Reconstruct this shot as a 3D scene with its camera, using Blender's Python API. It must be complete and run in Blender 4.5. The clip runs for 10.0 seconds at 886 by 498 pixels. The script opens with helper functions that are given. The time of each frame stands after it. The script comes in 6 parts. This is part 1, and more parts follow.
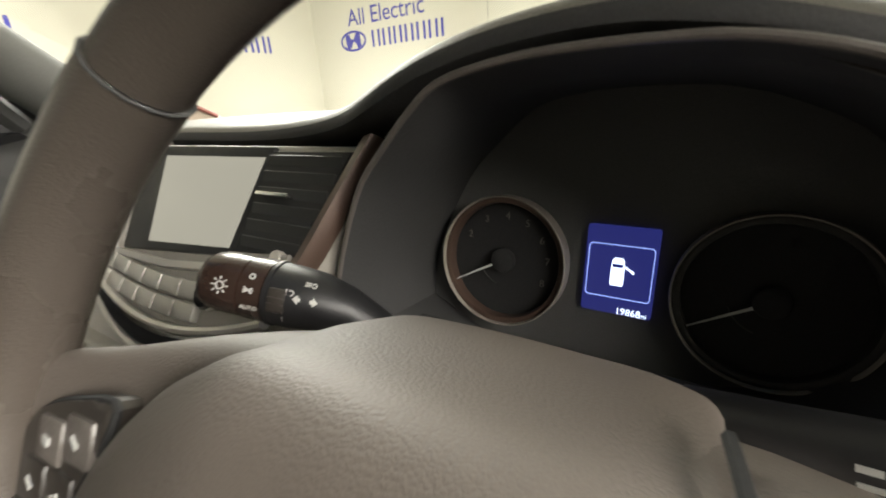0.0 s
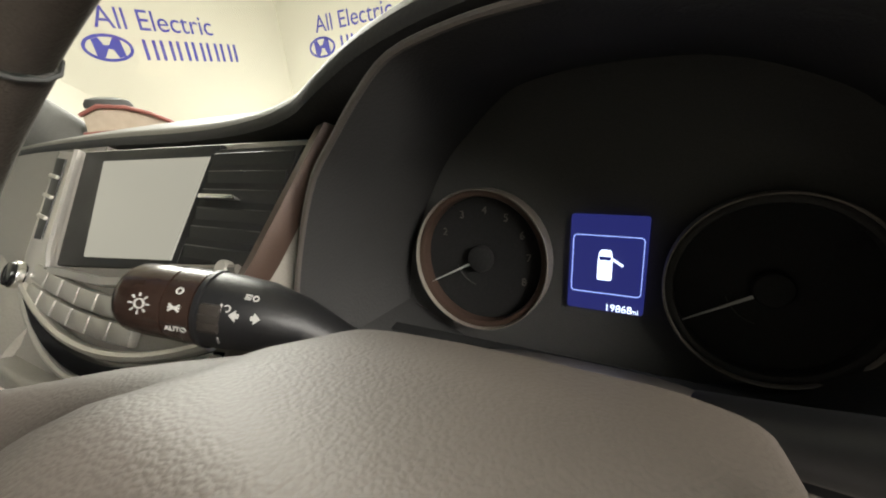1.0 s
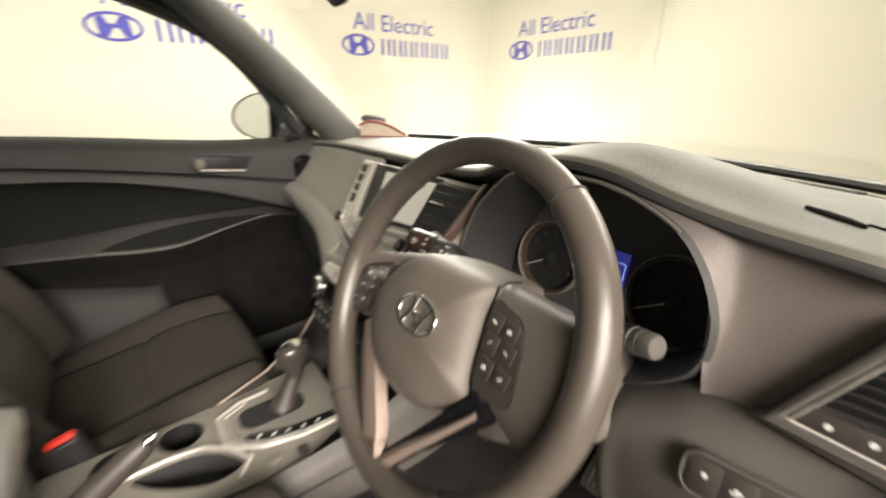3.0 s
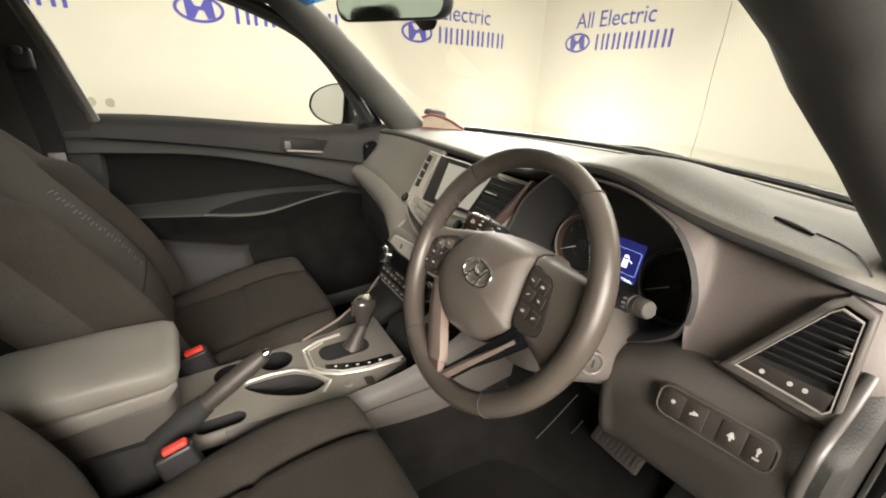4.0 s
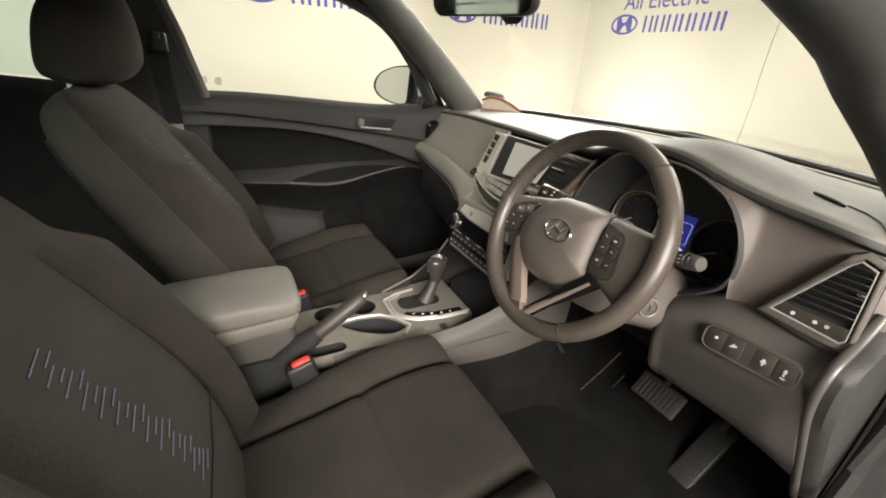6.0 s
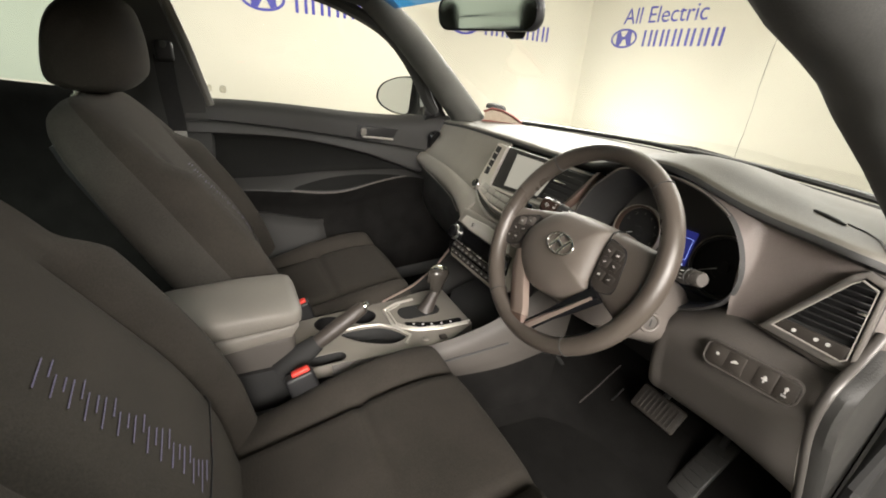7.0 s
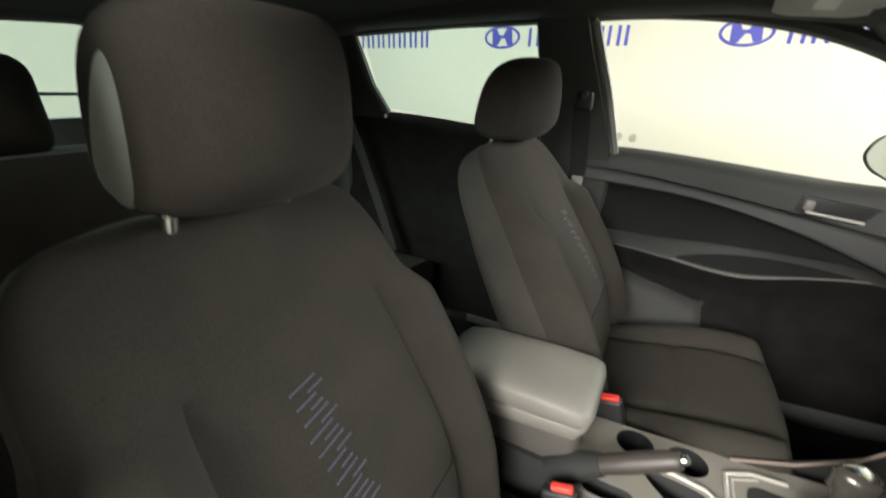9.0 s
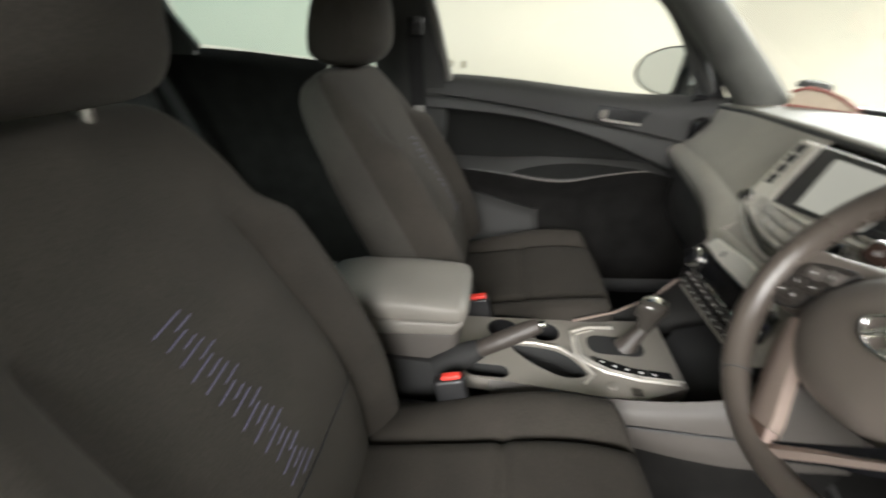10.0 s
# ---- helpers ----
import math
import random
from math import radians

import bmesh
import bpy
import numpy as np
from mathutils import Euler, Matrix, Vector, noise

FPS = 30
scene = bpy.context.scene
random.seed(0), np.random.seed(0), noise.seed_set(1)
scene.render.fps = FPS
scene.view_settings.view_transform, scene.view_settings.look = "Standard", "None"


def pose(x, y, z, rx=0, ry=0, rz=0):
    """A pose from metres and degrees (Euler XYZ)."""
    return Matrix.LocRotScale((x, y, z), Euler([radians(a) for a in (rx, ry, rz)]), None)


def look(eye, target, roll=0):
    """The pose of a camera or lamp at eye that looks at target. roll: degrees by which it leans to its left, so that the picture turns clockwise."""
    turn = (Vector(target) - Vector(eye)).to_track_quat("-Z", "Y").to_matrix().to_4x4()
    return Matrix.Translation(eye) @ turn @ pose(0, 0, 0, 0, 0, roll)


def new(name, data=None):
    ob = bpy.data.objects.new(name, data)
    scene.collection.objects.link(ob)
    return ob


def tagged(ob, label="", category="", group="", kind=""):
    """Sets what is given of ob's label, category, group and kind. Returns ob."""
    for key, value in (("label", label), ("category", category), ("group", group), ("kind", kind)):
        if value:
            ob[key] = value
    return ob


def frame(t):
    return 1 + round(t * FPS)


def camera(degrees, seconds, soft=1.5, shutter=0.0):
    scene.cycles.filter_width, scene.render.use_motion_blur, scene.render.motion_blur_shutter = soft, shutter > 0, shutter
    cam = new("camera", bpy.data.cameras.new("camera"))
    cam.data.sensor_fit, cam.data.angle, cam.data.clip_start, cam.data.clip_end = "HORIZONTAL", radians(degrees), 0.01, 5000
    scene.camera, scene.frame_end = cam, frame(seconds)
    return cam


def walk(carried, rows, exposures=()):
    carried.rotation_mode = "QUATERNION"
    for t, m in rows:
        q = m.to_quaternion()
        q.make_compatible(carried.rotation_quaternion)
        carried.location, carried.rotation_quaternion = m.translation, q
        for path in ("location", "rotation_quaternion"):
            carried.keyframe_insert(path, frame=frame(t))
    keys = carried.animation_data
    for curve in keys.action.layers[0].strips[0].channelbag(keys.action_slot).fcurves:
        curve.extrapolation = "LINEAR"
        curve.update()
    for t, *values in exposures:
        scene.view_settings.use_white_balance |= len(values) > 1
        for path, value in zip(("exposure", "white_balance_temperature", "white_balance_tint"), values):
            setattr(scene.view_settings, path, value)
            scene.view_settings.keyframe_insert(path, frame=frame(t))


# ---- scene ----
cam = camera(93.8, 10.0, soft=1.9, shutter=0.6)
PATH = [
    (0, (0.41, 0.001, 1.096), (-0.616, 1.567, 0.395), -4.1),
    (0.5, (0.4, 0.021, 1.082), (-0.564, 1.633, 0.395), -5.7),
    (1, (0.4, 0.029, 1.081), (-0.549, 1.648, 0.391), -5.9),
    (1.5, (0.402, 0.037, 1.083), (-0.509, 1.686, 0.413), -4.9),
    (2, (0.415, 0.032, 1.097), (-0.53, 1.659, 0.419), -2.1),
    (2.2, (0.428, 0.009, 1.111), (-0.544, 1.614, 0.42), -0.8),
    (2.5, (0.484, -0.075, 1.127), (-0.646, 1.397, 0.379), 0.3),
    (2.8, (0.581, -0.151, 1.17), (-0.804, 1.112, 0.471), -1.2),
    (3, (0.653, -0.193, 1.195), (-0.838, 0.947, 0.505), -0.2),
    (3.2, (0.705, -0.23, 1.21), (-0.844, 0.787, 0.456), -1.0),
    (4.3, (0.776, -0.328, 1.24), (-0.804, 0.636, 0.482), 3.6),
    (4.5, (0.792, -0.344, 1.234), (-0.816, 0.537, 0.436), 2.5),
    (5, (0.814, -0.393, 1.244), (-0.786, 0.482, 0.425), 3.6),
    (5.5, (0.838, -0.455, 1.248), (-0.76, 0.398, 0.401), 3.2),
    (7, (0.834, -0.478, 1.257), (-0.777, 0.394, 0.454), 4.3),
    (7.5, (0.76, -0.427, 1.259), (-1.043, -0.042, 0.484), 5.4),
    (8, (0.668, -0.391, 1.286), (-1.132, -0.835, 0.535), 5.4),
    (8.5, (0.651, -0.371, 1.307), (-1.021, -1.234, 0.628), 3.1),
    (9, (0.651, -0.357, 1.286), (-0.986, -1.226, 0.535), 1.7),
    (9.5, (0.675, -0.344, 1.225), (-0.971, -1.012, 0.307), 0.7),
    (10, (0.69, -0.361, 1.229), (-1.074, -0.552, 0.307), 1.4),
]
walk(cam, [(t, look(eye, target, roll)) for t, eye, target, roll in PATH], [(0.0, 0.0, 6300, 6), (2.2, 0.05, 6250, 6), (3.0, 0.25, 6600, 9), (4.5, -0.02, 6450, 9), (7.0, -0.02, 6300, 9), (8.2, 0.27, 6050, 4), (9.2, 0.25, 6000, 4), (10.0, 0.04, 5900, 6)])

# world and lights
world = bpy.data.worlds.new("world")
scene.world = world
world.use_nodes = True
world.node_tree.nodes["Background"].inputs[0].default_value = (0.9, 1.0, 0.95, 1)
world.node_tree.nodes["Background"].inputs[1].default_value = 0.05


def area_lamp(name, at, to, sx, sy, watts, colour, spread=180):
    data = bpy.data.lights.new(name, "AREA")
    data.shape, data.size, data.size_y, data.energy, data.color = "RECTANGLE", sx, sy, watts, colour
    data.spread = math.radians(spread)
    ob = new(name, data)
    ob.matrix_world = look(at, to)
    return ob


# the first four are unseen fill lamps, added to brighten cabin and walls
area_lamp("front_fill_light", (0.4, 3.1, 2.5), (0.2, 0.2, 0.95), 3.2, 0.7, 92, (1.0, 0.95, 0.86))
area_lamp("corner_soft_light", (-2.5, 2.4, 2.5), (-0.1, 0.2, 1.0), 1.3, 1.3, 175, (1.0, 0.95, 0.85))
area_lamp("side_fill_light", (3.7, -0.9, 2.5), (0.1, -0.1, 0.8), 3.0, 1.2, 112, (1.0, 0.91, 0.82), 80)
area_lamp("rear_fill_light", (-1.2, -3.2, 2.95), (-1.2, -3.2, 0), 3.0, 1.0, 85, (0.92, 1.0, 0.97))
area_lamp("corner_flood_light", (-2.5, 2.7, 0.35), (-2.75, 3.89, 1.1), 0.3, 0.3, 32, (1.0, 0.97, 0.88))


# materials
def material(name, base, rough=0.6, metal=0.0, vary=0.25, grain=300.0, bump=0.15, blotch=14.0, spec=0.5, coat=0.0):
    m = bpy.data.materials.new(name)
    m.use_nodes = True
    nt = m.node_tree
    bs = nt.nodes["Principled BSDF"]
    tc = nt.nodes.new("ShaderNodeTexCoord")
    fine, wide = nt.nodes.new("ShaderNodeTexNoise"), nt.nodes.new("ShaderNodeTexNoise")
    fine.inputs["Scale"].default_value, fine.inputs["Detail"].default_value = grain, 3
    wide.inputs["Scale"].default_value, wide.inputs["Detail"].default_value = blotch, 4
    for n in (fine, wide):
        nt.links.new(tc.outputs["Object"], n.inputs["Vector"])
    add = nt.nodes.new("ShaderNodeMath")
    add.operation = "ADD"
    nt.links.new(fine.outputs["Fac"], add.inputs[0])
    nt.links.new(wide.outputs["Fac"], add.inputs[1])
    ramp = nt.nodes.new("ShaderNodeMapRange")
    ramp.inputs["From Min"].default_value, ramp.inputs["From Max"].default_value = 0.6, 1.4
    ramp.inputs["To Min"].default_value, ramp.inputs["To Max"].default_value = 1 - vary, 1 + vary
    nt.links.new(add.outputs[0], ramp.inputs["Value"])
    mul = nt.nodes.new("ShaderNodeVectorMath")
    mul.operation = "SCALE"
    mul.inputs[0].default_value = base
    nt.links.new(ramp.outputs[0], mul.inputs["Scale"])
    nt.links.new(mul.outputs[0], bs.inputs["Base Color"])
    rr = nt.nodes.new("ShaderNodeMapRange")
    rr.inputs["From Min"].default_value, rr.inputs["From Max"].default_value = 0.3, 0.7
    rr.inputs["To Min"].default_value, rr.inputs["To Max"].default_value = max(0.02, rough - 0.07), min(1, rough + 0.07)
    nt.links.new(wide.outputs["Fac"], rr.inputs["Value"])
    nt.links.new(rr.outputs[0], bs.inputs["Roughness"])
    bs.inputs["Metallic"].default_value = metal
    bs.inputs["Specular IOR Level"].default_value = spec
    bs.inputs["Coat Weight"].default_value = coat
    if bump:
        b = nt.nodes.new("ShaderNodeBump")
        b.inputs["Strength"].default_value, b.inputs["Distance"].default_value = bump, 0.002
        nt.links.new(fine.outputs["Fac"], b.inputs["Height"])
        nt.links.new(b.outputs[0], bs.inputs["Normal"])
    return m


def leather(name, base, scale, bump, rough):
    """Pebbled grain: cells of a Voronoi as creases between small pads."""
    m = material(name, base, rough, vary=0.15, grain=scale * 2, bump=0)
    nt = m.node_tree
    tc, vo, b = nt.nodes.new("ShaderNodeTexCoord"), nt.nodes.new("ShaderNodeTexVoronoi"), nt.nodes.new("ShaderNodeBump")
    warp = nt.nodes.new("ShaderNodeTexNoise")
    warp.inputs["Scale"].default_value = scale * 0.6
    mix = nt.nodes.new("ShaderNodeMix")
    mix.data_type = "VECTOR"
    mix.inputs[0].default_value = 0.0016
    nt.links.new(tc.outputs["Object"], warp.inputs["Vector"])
    nt.links.new(tc.outputs["Object"], mix.inputs[4])
    nt.links.new(warp.outputs["Color"], mix.inputs[5])
    nt.links.new(mix.outputs[1], vo.inputs["Vector"])
    vo.feature = "F1"
    vo.inputs["Scale"].default_value = scale
    b.inputs["Strength"].default_value, b.inputs["Distance"].default_value = bump, 0.0012
    b.invert = True
    nt.links.new(vo.outputs["Distance"], b.inputs["Height"])
    nt.links.new(b.outputs[0], nt.nodes["Principled BSDF"].inputs["Normal"])
    return m


def weave(name, base, scale, rough=0.95):
    """Woven cloth: two crossed waves for the relief, and a sheen."""
    m = material(name, base, rough, vary=0.32, grain=420, bump=0, blotch=11, spec=0.15)
    nt = m.node_tree
    tc, b, add = nt.nodes.new("ShaderNodeTexCoord"), nt.nodes.new("ShaderNodeBump"), nt.nodes.new("ShaderNodeMath")
    for i, axis in enumerate(("X", "Z")):
        wv = nt.nodes.new("ShaderNodeTexWave")
        wv.bands_direction = axis
        wv.inputs["Scale"].default_value, wv.inputs["Distortion"].default_value = scale, 1.5
        nt.links.new(tc.outputs["Object"], wv.inputs["Vector"])
        nt.links.new(wv.outputs["Fac"], add.inputs[i])
    b.inputs["Strength"].default_value, b.inputs["Distance"].default_value = 0.25, 0.0008
    nt.links.new(add.outputs[0], b.inputs["Height"])
    bs = nt.nodes["Principled BSDF"]
    nt.links.new(b.outputs[0], bs.inputs["Normal"])
    bs.inputs["Sheen Weight"].default_value, bs.inputs["Sheen Roughness"].default_value = 0.04, 0.5
    bs.inputs["Sheen Tint"].default_value = (0.8, 0.76, 0.7, 1)
    return m


def glass(name, tint, gloss=1.0):
    """Thin pane: clear with the tint, and a Fresnel share of gloss."""
    m = bpy.data.materials.new(name)
    m.use_nodes = True
    nt = m.node_tree
    nt.nodes.remove(nt.nodes["Principled BSDF"])
    tr, gl, mix, fr = (nt.nodes.new("ShaderNode" + k) for k in ("BsdfTransparent", "BsdfGlossy", "MixShader", "LayerWeight"))
    tr.inputs[0].default_value = (*tint, 1)
    gl.inputs[0].default_value = (gloss, gloss, gloss, 1)
    gl.inputs["Roughness"].default_value = 0.02
    fr.inputs["Blend"].default_value = 0.5
    power, share = nt.nodes.new("ShaderNodeMath"), nt.nodes.new("ShaderNodeMath")
    power.operation, share.operation = "POWER", "MULTIPLY_ADD"
    power.inputs[1].default_value = 5.0
    share.inputs[1].default_value, share.inputs[2].default_value = 0.85, 0.05
    nt.links.new(fr.outputs["Facing"], power.inputs[0])
    nt.links.new(power.outputs[0], share.inputs[0])
    nt.links.new(share.outputs[0], mix.inputs[0])
    nt.links.new(tr.outputs[0], mix.inputs[1])
    nt.links.new(gl.outputs[0], mix.inputs[2])
    nt.links.new(mix.outputs[0], nt.nodes["Material Output"].inputs[0])
    return m


def glow(name, colour, strength):
    m = bpy.data.materials.new(name)
    m.use_nodes = True
    bs = m.node_tree.nodes["Principled BSDF"]
    bs.inputs["Base Color"].default_value = (0.01, 0.01, 0.02, 1)
    bs.inputs["Emission Color"].default_value, bs.inputs["Emission Strength"].default_value = (*colour, 1), strength
    return m


# DASH is paler than PAD: light from the passenger window put into the colour
DASH = leather("lit_dash_grain", (0.285, 0.268, 0.235), 420, 0.25, 0.6)
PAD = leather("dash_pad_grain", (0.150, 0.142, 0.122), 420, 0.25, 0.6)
# darker copy of the LINER cloth: shade inside the roof is in its colour
HEADL = weave("shaded_roof_cloth", (0.05, 0.052, 0.05), 500)
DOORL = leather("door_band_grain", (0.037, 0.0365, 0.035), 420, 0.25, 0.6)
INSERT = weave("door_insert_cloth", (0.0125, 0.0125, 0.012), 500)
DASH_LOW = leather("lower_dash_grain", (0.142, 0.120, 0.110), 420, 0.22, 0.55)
DOORP = leather("door_grain", (0.026, 0.0255, 0.024), 420, 0.3, 0.6)
HUB = leather("hub_grain", (0.104, 0.088, 0.075), 900, 0.16, 0.55)
RIM = leather("rim_leather", (0.068, 0.057, 0.048), 900, 0.15, 0.32)
CLOTH = weave("seat_cloth", (0.030, 0.0265, 0.0225), 420)
VINYL = leather("lit_headrest_vinyl", (0.21, 0.22, 0.205), 500, 0.2, 0.5)
SHROUD = leather("shroud_grain", (0.115, 0.102, 0.092), 420, 0.15, 0.36)
BOLSTER = weave("bolster_cloth", (0.044, 0.041, 0.036), 520, 0.85)
CLOTH_SIDE = weave("seat_side_cloth", (0.06, 0.056, 0.05), 520)
THREAD = material("purple_thread", (0.092, 0.083, 0.135), 0.8, grain=900)
LOWP = leather("lower_panel_grain", (0.066, 0.059, 0.053), 420, 0.25, 0.6)
KEYPL = material("brown_black_keys", (0.035, 0.030, 0.026), 0.4, grain=500, bump=0.04)
GRIP = leather("grip_leather", (0.045, 0.038, 0.033), 600, 0.25, 0.45)
KNOB = material("gear_knob_plastic", (0.045, 0.040, 0.035), 0.22, grain=500, bump=0.02, vary=0.1, coat=0.3)
BROWN = material("brown_black_plastic", (0.030, 0.018, 0.014), 0.28, grain=500, bump=0.03, vary=0.15)
DIALRING = material("dull_dial_ring", (0.26, 0.235, 0.20), 0.4, vary=0.15, grain=200, bump=0.02)
BRONZE = material("bronze_trim", (0.095, 0.062, 0.048), 0.4, metal=0.3, vary=0.06, grain=700, bump=0.03)
BLADE = material("satin_dark_silver", (0.31, 0.245, 0.21), 0.36, metal=0.5, vary=0.05, grain=700, bump=0.02)
DIM = material("dim_print", (0.30, 0.29, 0.27), 0.5, vary=0.05, bump=0)
BLACK = material("black_plastic", (0.012, 0.012, 0.013), 0.45, grain=500, bump=0.08)
MATT = material("matt_black", (0.022, 0.022, 0.022), 0.8, grain=500, bump=0.05, spec=0.3)
GLOSS = material("gloss_black", (0.008, 0.008, 0.009), 0.12, bump=0, vary=0.1)
SILVER = material("satin_silver", (0.66, 0.63, 0.58), 0.34, metal=0.6, vary=0.06, grain=700, bump=0.03)
CHROME = material("chrome", (0.82, 0.81, 0.78), 0.22, metal=1.0, vary=0.04, bump=0)
GREYTRIM = material("grey_console_trim", (0.225, 0.208, 0.185), 0.42, metal=0.2, vary=0.06, grain=700, bump=0.05)
ARM = leather("armrest_vinyl", (0.175, 0.163, 0.145), 380, 0.3, 0.55)
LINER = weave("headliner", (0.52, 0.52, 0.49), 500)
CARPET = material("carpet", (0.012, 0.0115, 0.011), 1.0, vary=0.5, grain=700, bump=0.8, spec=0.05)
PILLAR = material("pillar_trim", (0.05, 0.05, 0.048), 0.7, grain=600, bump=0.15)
# lit copy of PILLAR, for the left windscreen pillar only
APIL = material("lit_pillar_trim", (0.10, 0.10, 0.092), 0.75, grain=600, bump=0.15)
PEDAL = material("worn_pedal_rubber", (0.055, 0.048, 0.042), 0.7, vary=0.35, grain=300, bump=0.2)
RUBBER = material("rubber_seal", (0.02, 0.02, 0.02), 0.7, grain=400)
PAINT = material("white_paint", (0.62, 0.62, 0.6), 0.3, vary=0.04, bump=0, coat=0.5)
RED = material("red_plastic", (0.75, 0.05, 0.035), 0.4, vary=0.1, grain=400, bump=0.03)
WEB = weave("belt_webbing", (0.035, 0.035, 0.035), 900)
WALL = material("cream_wall", (0.63, 0.605, 0.52), 0.85, vary=0.03, grain=90, bump=0.05, blotch=1.5)
FLOOR = material("grey_floor", (0.30, 0.29, 0.27), 0.6, vary=0.15, grain=60, bump=0.1, blotch=2)
BLUE = material("blue_vinyl", (0.05, 0.05, 0.36), 0.5, vary=0.08, grain=200, bump=0.02)
WHITE = material("white_print", (0.7, 0.7, 0.68), 0.5, vary=0.05, bump=0)
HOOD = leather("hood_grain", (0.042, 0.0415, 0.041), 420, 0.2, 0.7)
DIALFACE = leather("dial_face_grain", (0.085, 0.084, 0.082), 420, 0.1, 0.7)
ICON = material("icon_print", (0.5, 0.5, 0.48), 0.5, vary=0.05, bump=0)
VENTTRIM = material("dark_satin_trim", (0.175, 0.163, 0.15), 0.38, metal=0.35, vary=0.06, grain=700, bump=0.04)
CHANNEL = material("grey_channel_rubber", (0.22, 0.215, 0.20), 0.6, vary=0.15, grain=200, bump=0.1)
ENDTRIM = material("grey_edge_plastic", (0.075, 0.069, 0.064), 0.4, vary=0.1, grain=500, bump=0.04)
BUTTON = material("silver_button", (0.46, 0.44, 0.40), 0.4, metal=0.4, vary=0.06, grain=700, bump=0.03)
CREAMBTN = material("pale_panel", (0.70, 0.68, 0.62), 0.4, vary=0.05, bump=0)
SCREEN = glow("screen_reflection_glow", (1.0, 0.91, 0.72), 0.42)
MIRROR = material("mirror_glass", (0.9, 0.9, 0.9), 0.02, metal=1.0, vary=0.0, bump=0)
CLEAR = glass("clear_glass", (0.96, 0.97, 0.95))
SMUDGE = glass("smudge_film", (0.86, 0.85, 0.82), 0.3)
GREEN = glass("green_glass", (0.72, 0.84, 0.80))
SHADE = glass("blue_shade_band", (0.05, 0.30, 0.75))
LCD_BLUE = glow("display_blue", (0.045, 0.052, 0.33), 0.44)
LCD_WHITE = glow("display_white", (0.72, 0.8, 1.0), 2.2)
LCD_LINE = glow("display_line", (0.35, 0.45, 1.0), 1.4)


# mesh tools
def part(name, bm, mat, parent=None, label="", smooth=40, sub=0, loc=None):
    bmesh.ops.recalc_face_normals(bm, faces=bm.faces[:])
    me = bpy.data.meshes.new(name)
    bm.to_mesh(me)
    bm.free()
    me.materials.append(mat)
    me.polygons.foreach_set("use_smooth", [True] * len(me.polygons))
    me.set_sharp_from_angle(angle=radians(smooth))
    ob = new(name, me)
    if parent is not None:
        ob.parent = parent
    if label:
        ob["label"] = label
    if sub:
        md = ob.modifiers.new("smooth", "SUBSURF")
        md.levels = md.render_levels = sub
    return ob


def thing(name, label, category, group="", kind="", at=(0, 0, 0)):
    """An Empty that carries the parts; parts are built in world places."""
    ob = new(name)
    ob.empty_display_size = 0.05
    return tagged(ob, label, category, group, kind)


def box(bm, sx, sy, sz, m, bevel=0.0, seg=2):
    g = bmesh.ops.create_cube(bm, size=1.0, matrix=m @ Matrix.Diagonal((sx, sy, sz, 1)))
    if bevel:
        edges = list({e for v in g["verts"] for e in v.link_edges})
        bmesh.ops.bevel(bm, geom=edges, offset=bevel, segments=seg, profile=0.5, affect="EDGES")


def rbox(sx, sy, sz, m, bevel=0.003, seg=2):
    bm = bmesh.new()
    box(bm, sx, sy, sz, m, bevel, seg)
    return bm


def loft(bm, rings, closed=True, caps=True):
    vs = [[bm.verts.new(p) for p in r] for r in rings]
    n = len(rings[0])
    for a, b in zip(vs, vs[1:]):
        for i in range(n if closed else n - 1):
            j = (i + 1) % n
            bm.faces.new((a[i], a[j], b[j], b[i]))
    if caps and closed:
        bm.faces.new(vs[0])
        bm.faces.new(vs[-1])
    return vs


def lofted(rings, closed=True, caps=True):
    bm = bmesh.new()
    loft(bm, rings, closed, caps)
    return bm


def sheet(f, nu, nv, back=None):
    """A surface f(u, v), u and v from 0 to 1; back: where its rear side lies from it, which gives it thickness."""
    bm = bmesh.new()
    vs = [[bm.verts.new(f(i / nu, j / nv)) for j in range(nv + 1)] for i in range(nu + 1)]
    for i in range(nu):
        for j in range(nv):
            bm.faces.new((vs[i][j], vs[i + 1][j], vs[i + 1][j + 1], vs[i][j + 1]))
    if back:
        rear = [[bm.verts.new(v.co + Vector(back)) for v in row] for row in vs]
        for i in range(nu):
            for j in range(nv):
                bm.faces.new((rear[i][j], rear[i][j + 1], rear[i + 1][j + 1], rear[i + 1][j]))
        edge = [(i, 0) for i in range(nu)] + [(nu, j) for j in range(nv)] + [(i, nv) for i in range(nu, 0, -1)] + [(0, j) for j in range(nv, 0, -1)]
        for (a, b), (c, d) in zip(edge, edge[1:] + edge[:1]):
            bm.faces.new((vs[a][b], vs[c][d], rear[c][d], rear[a][b]))
    return bm


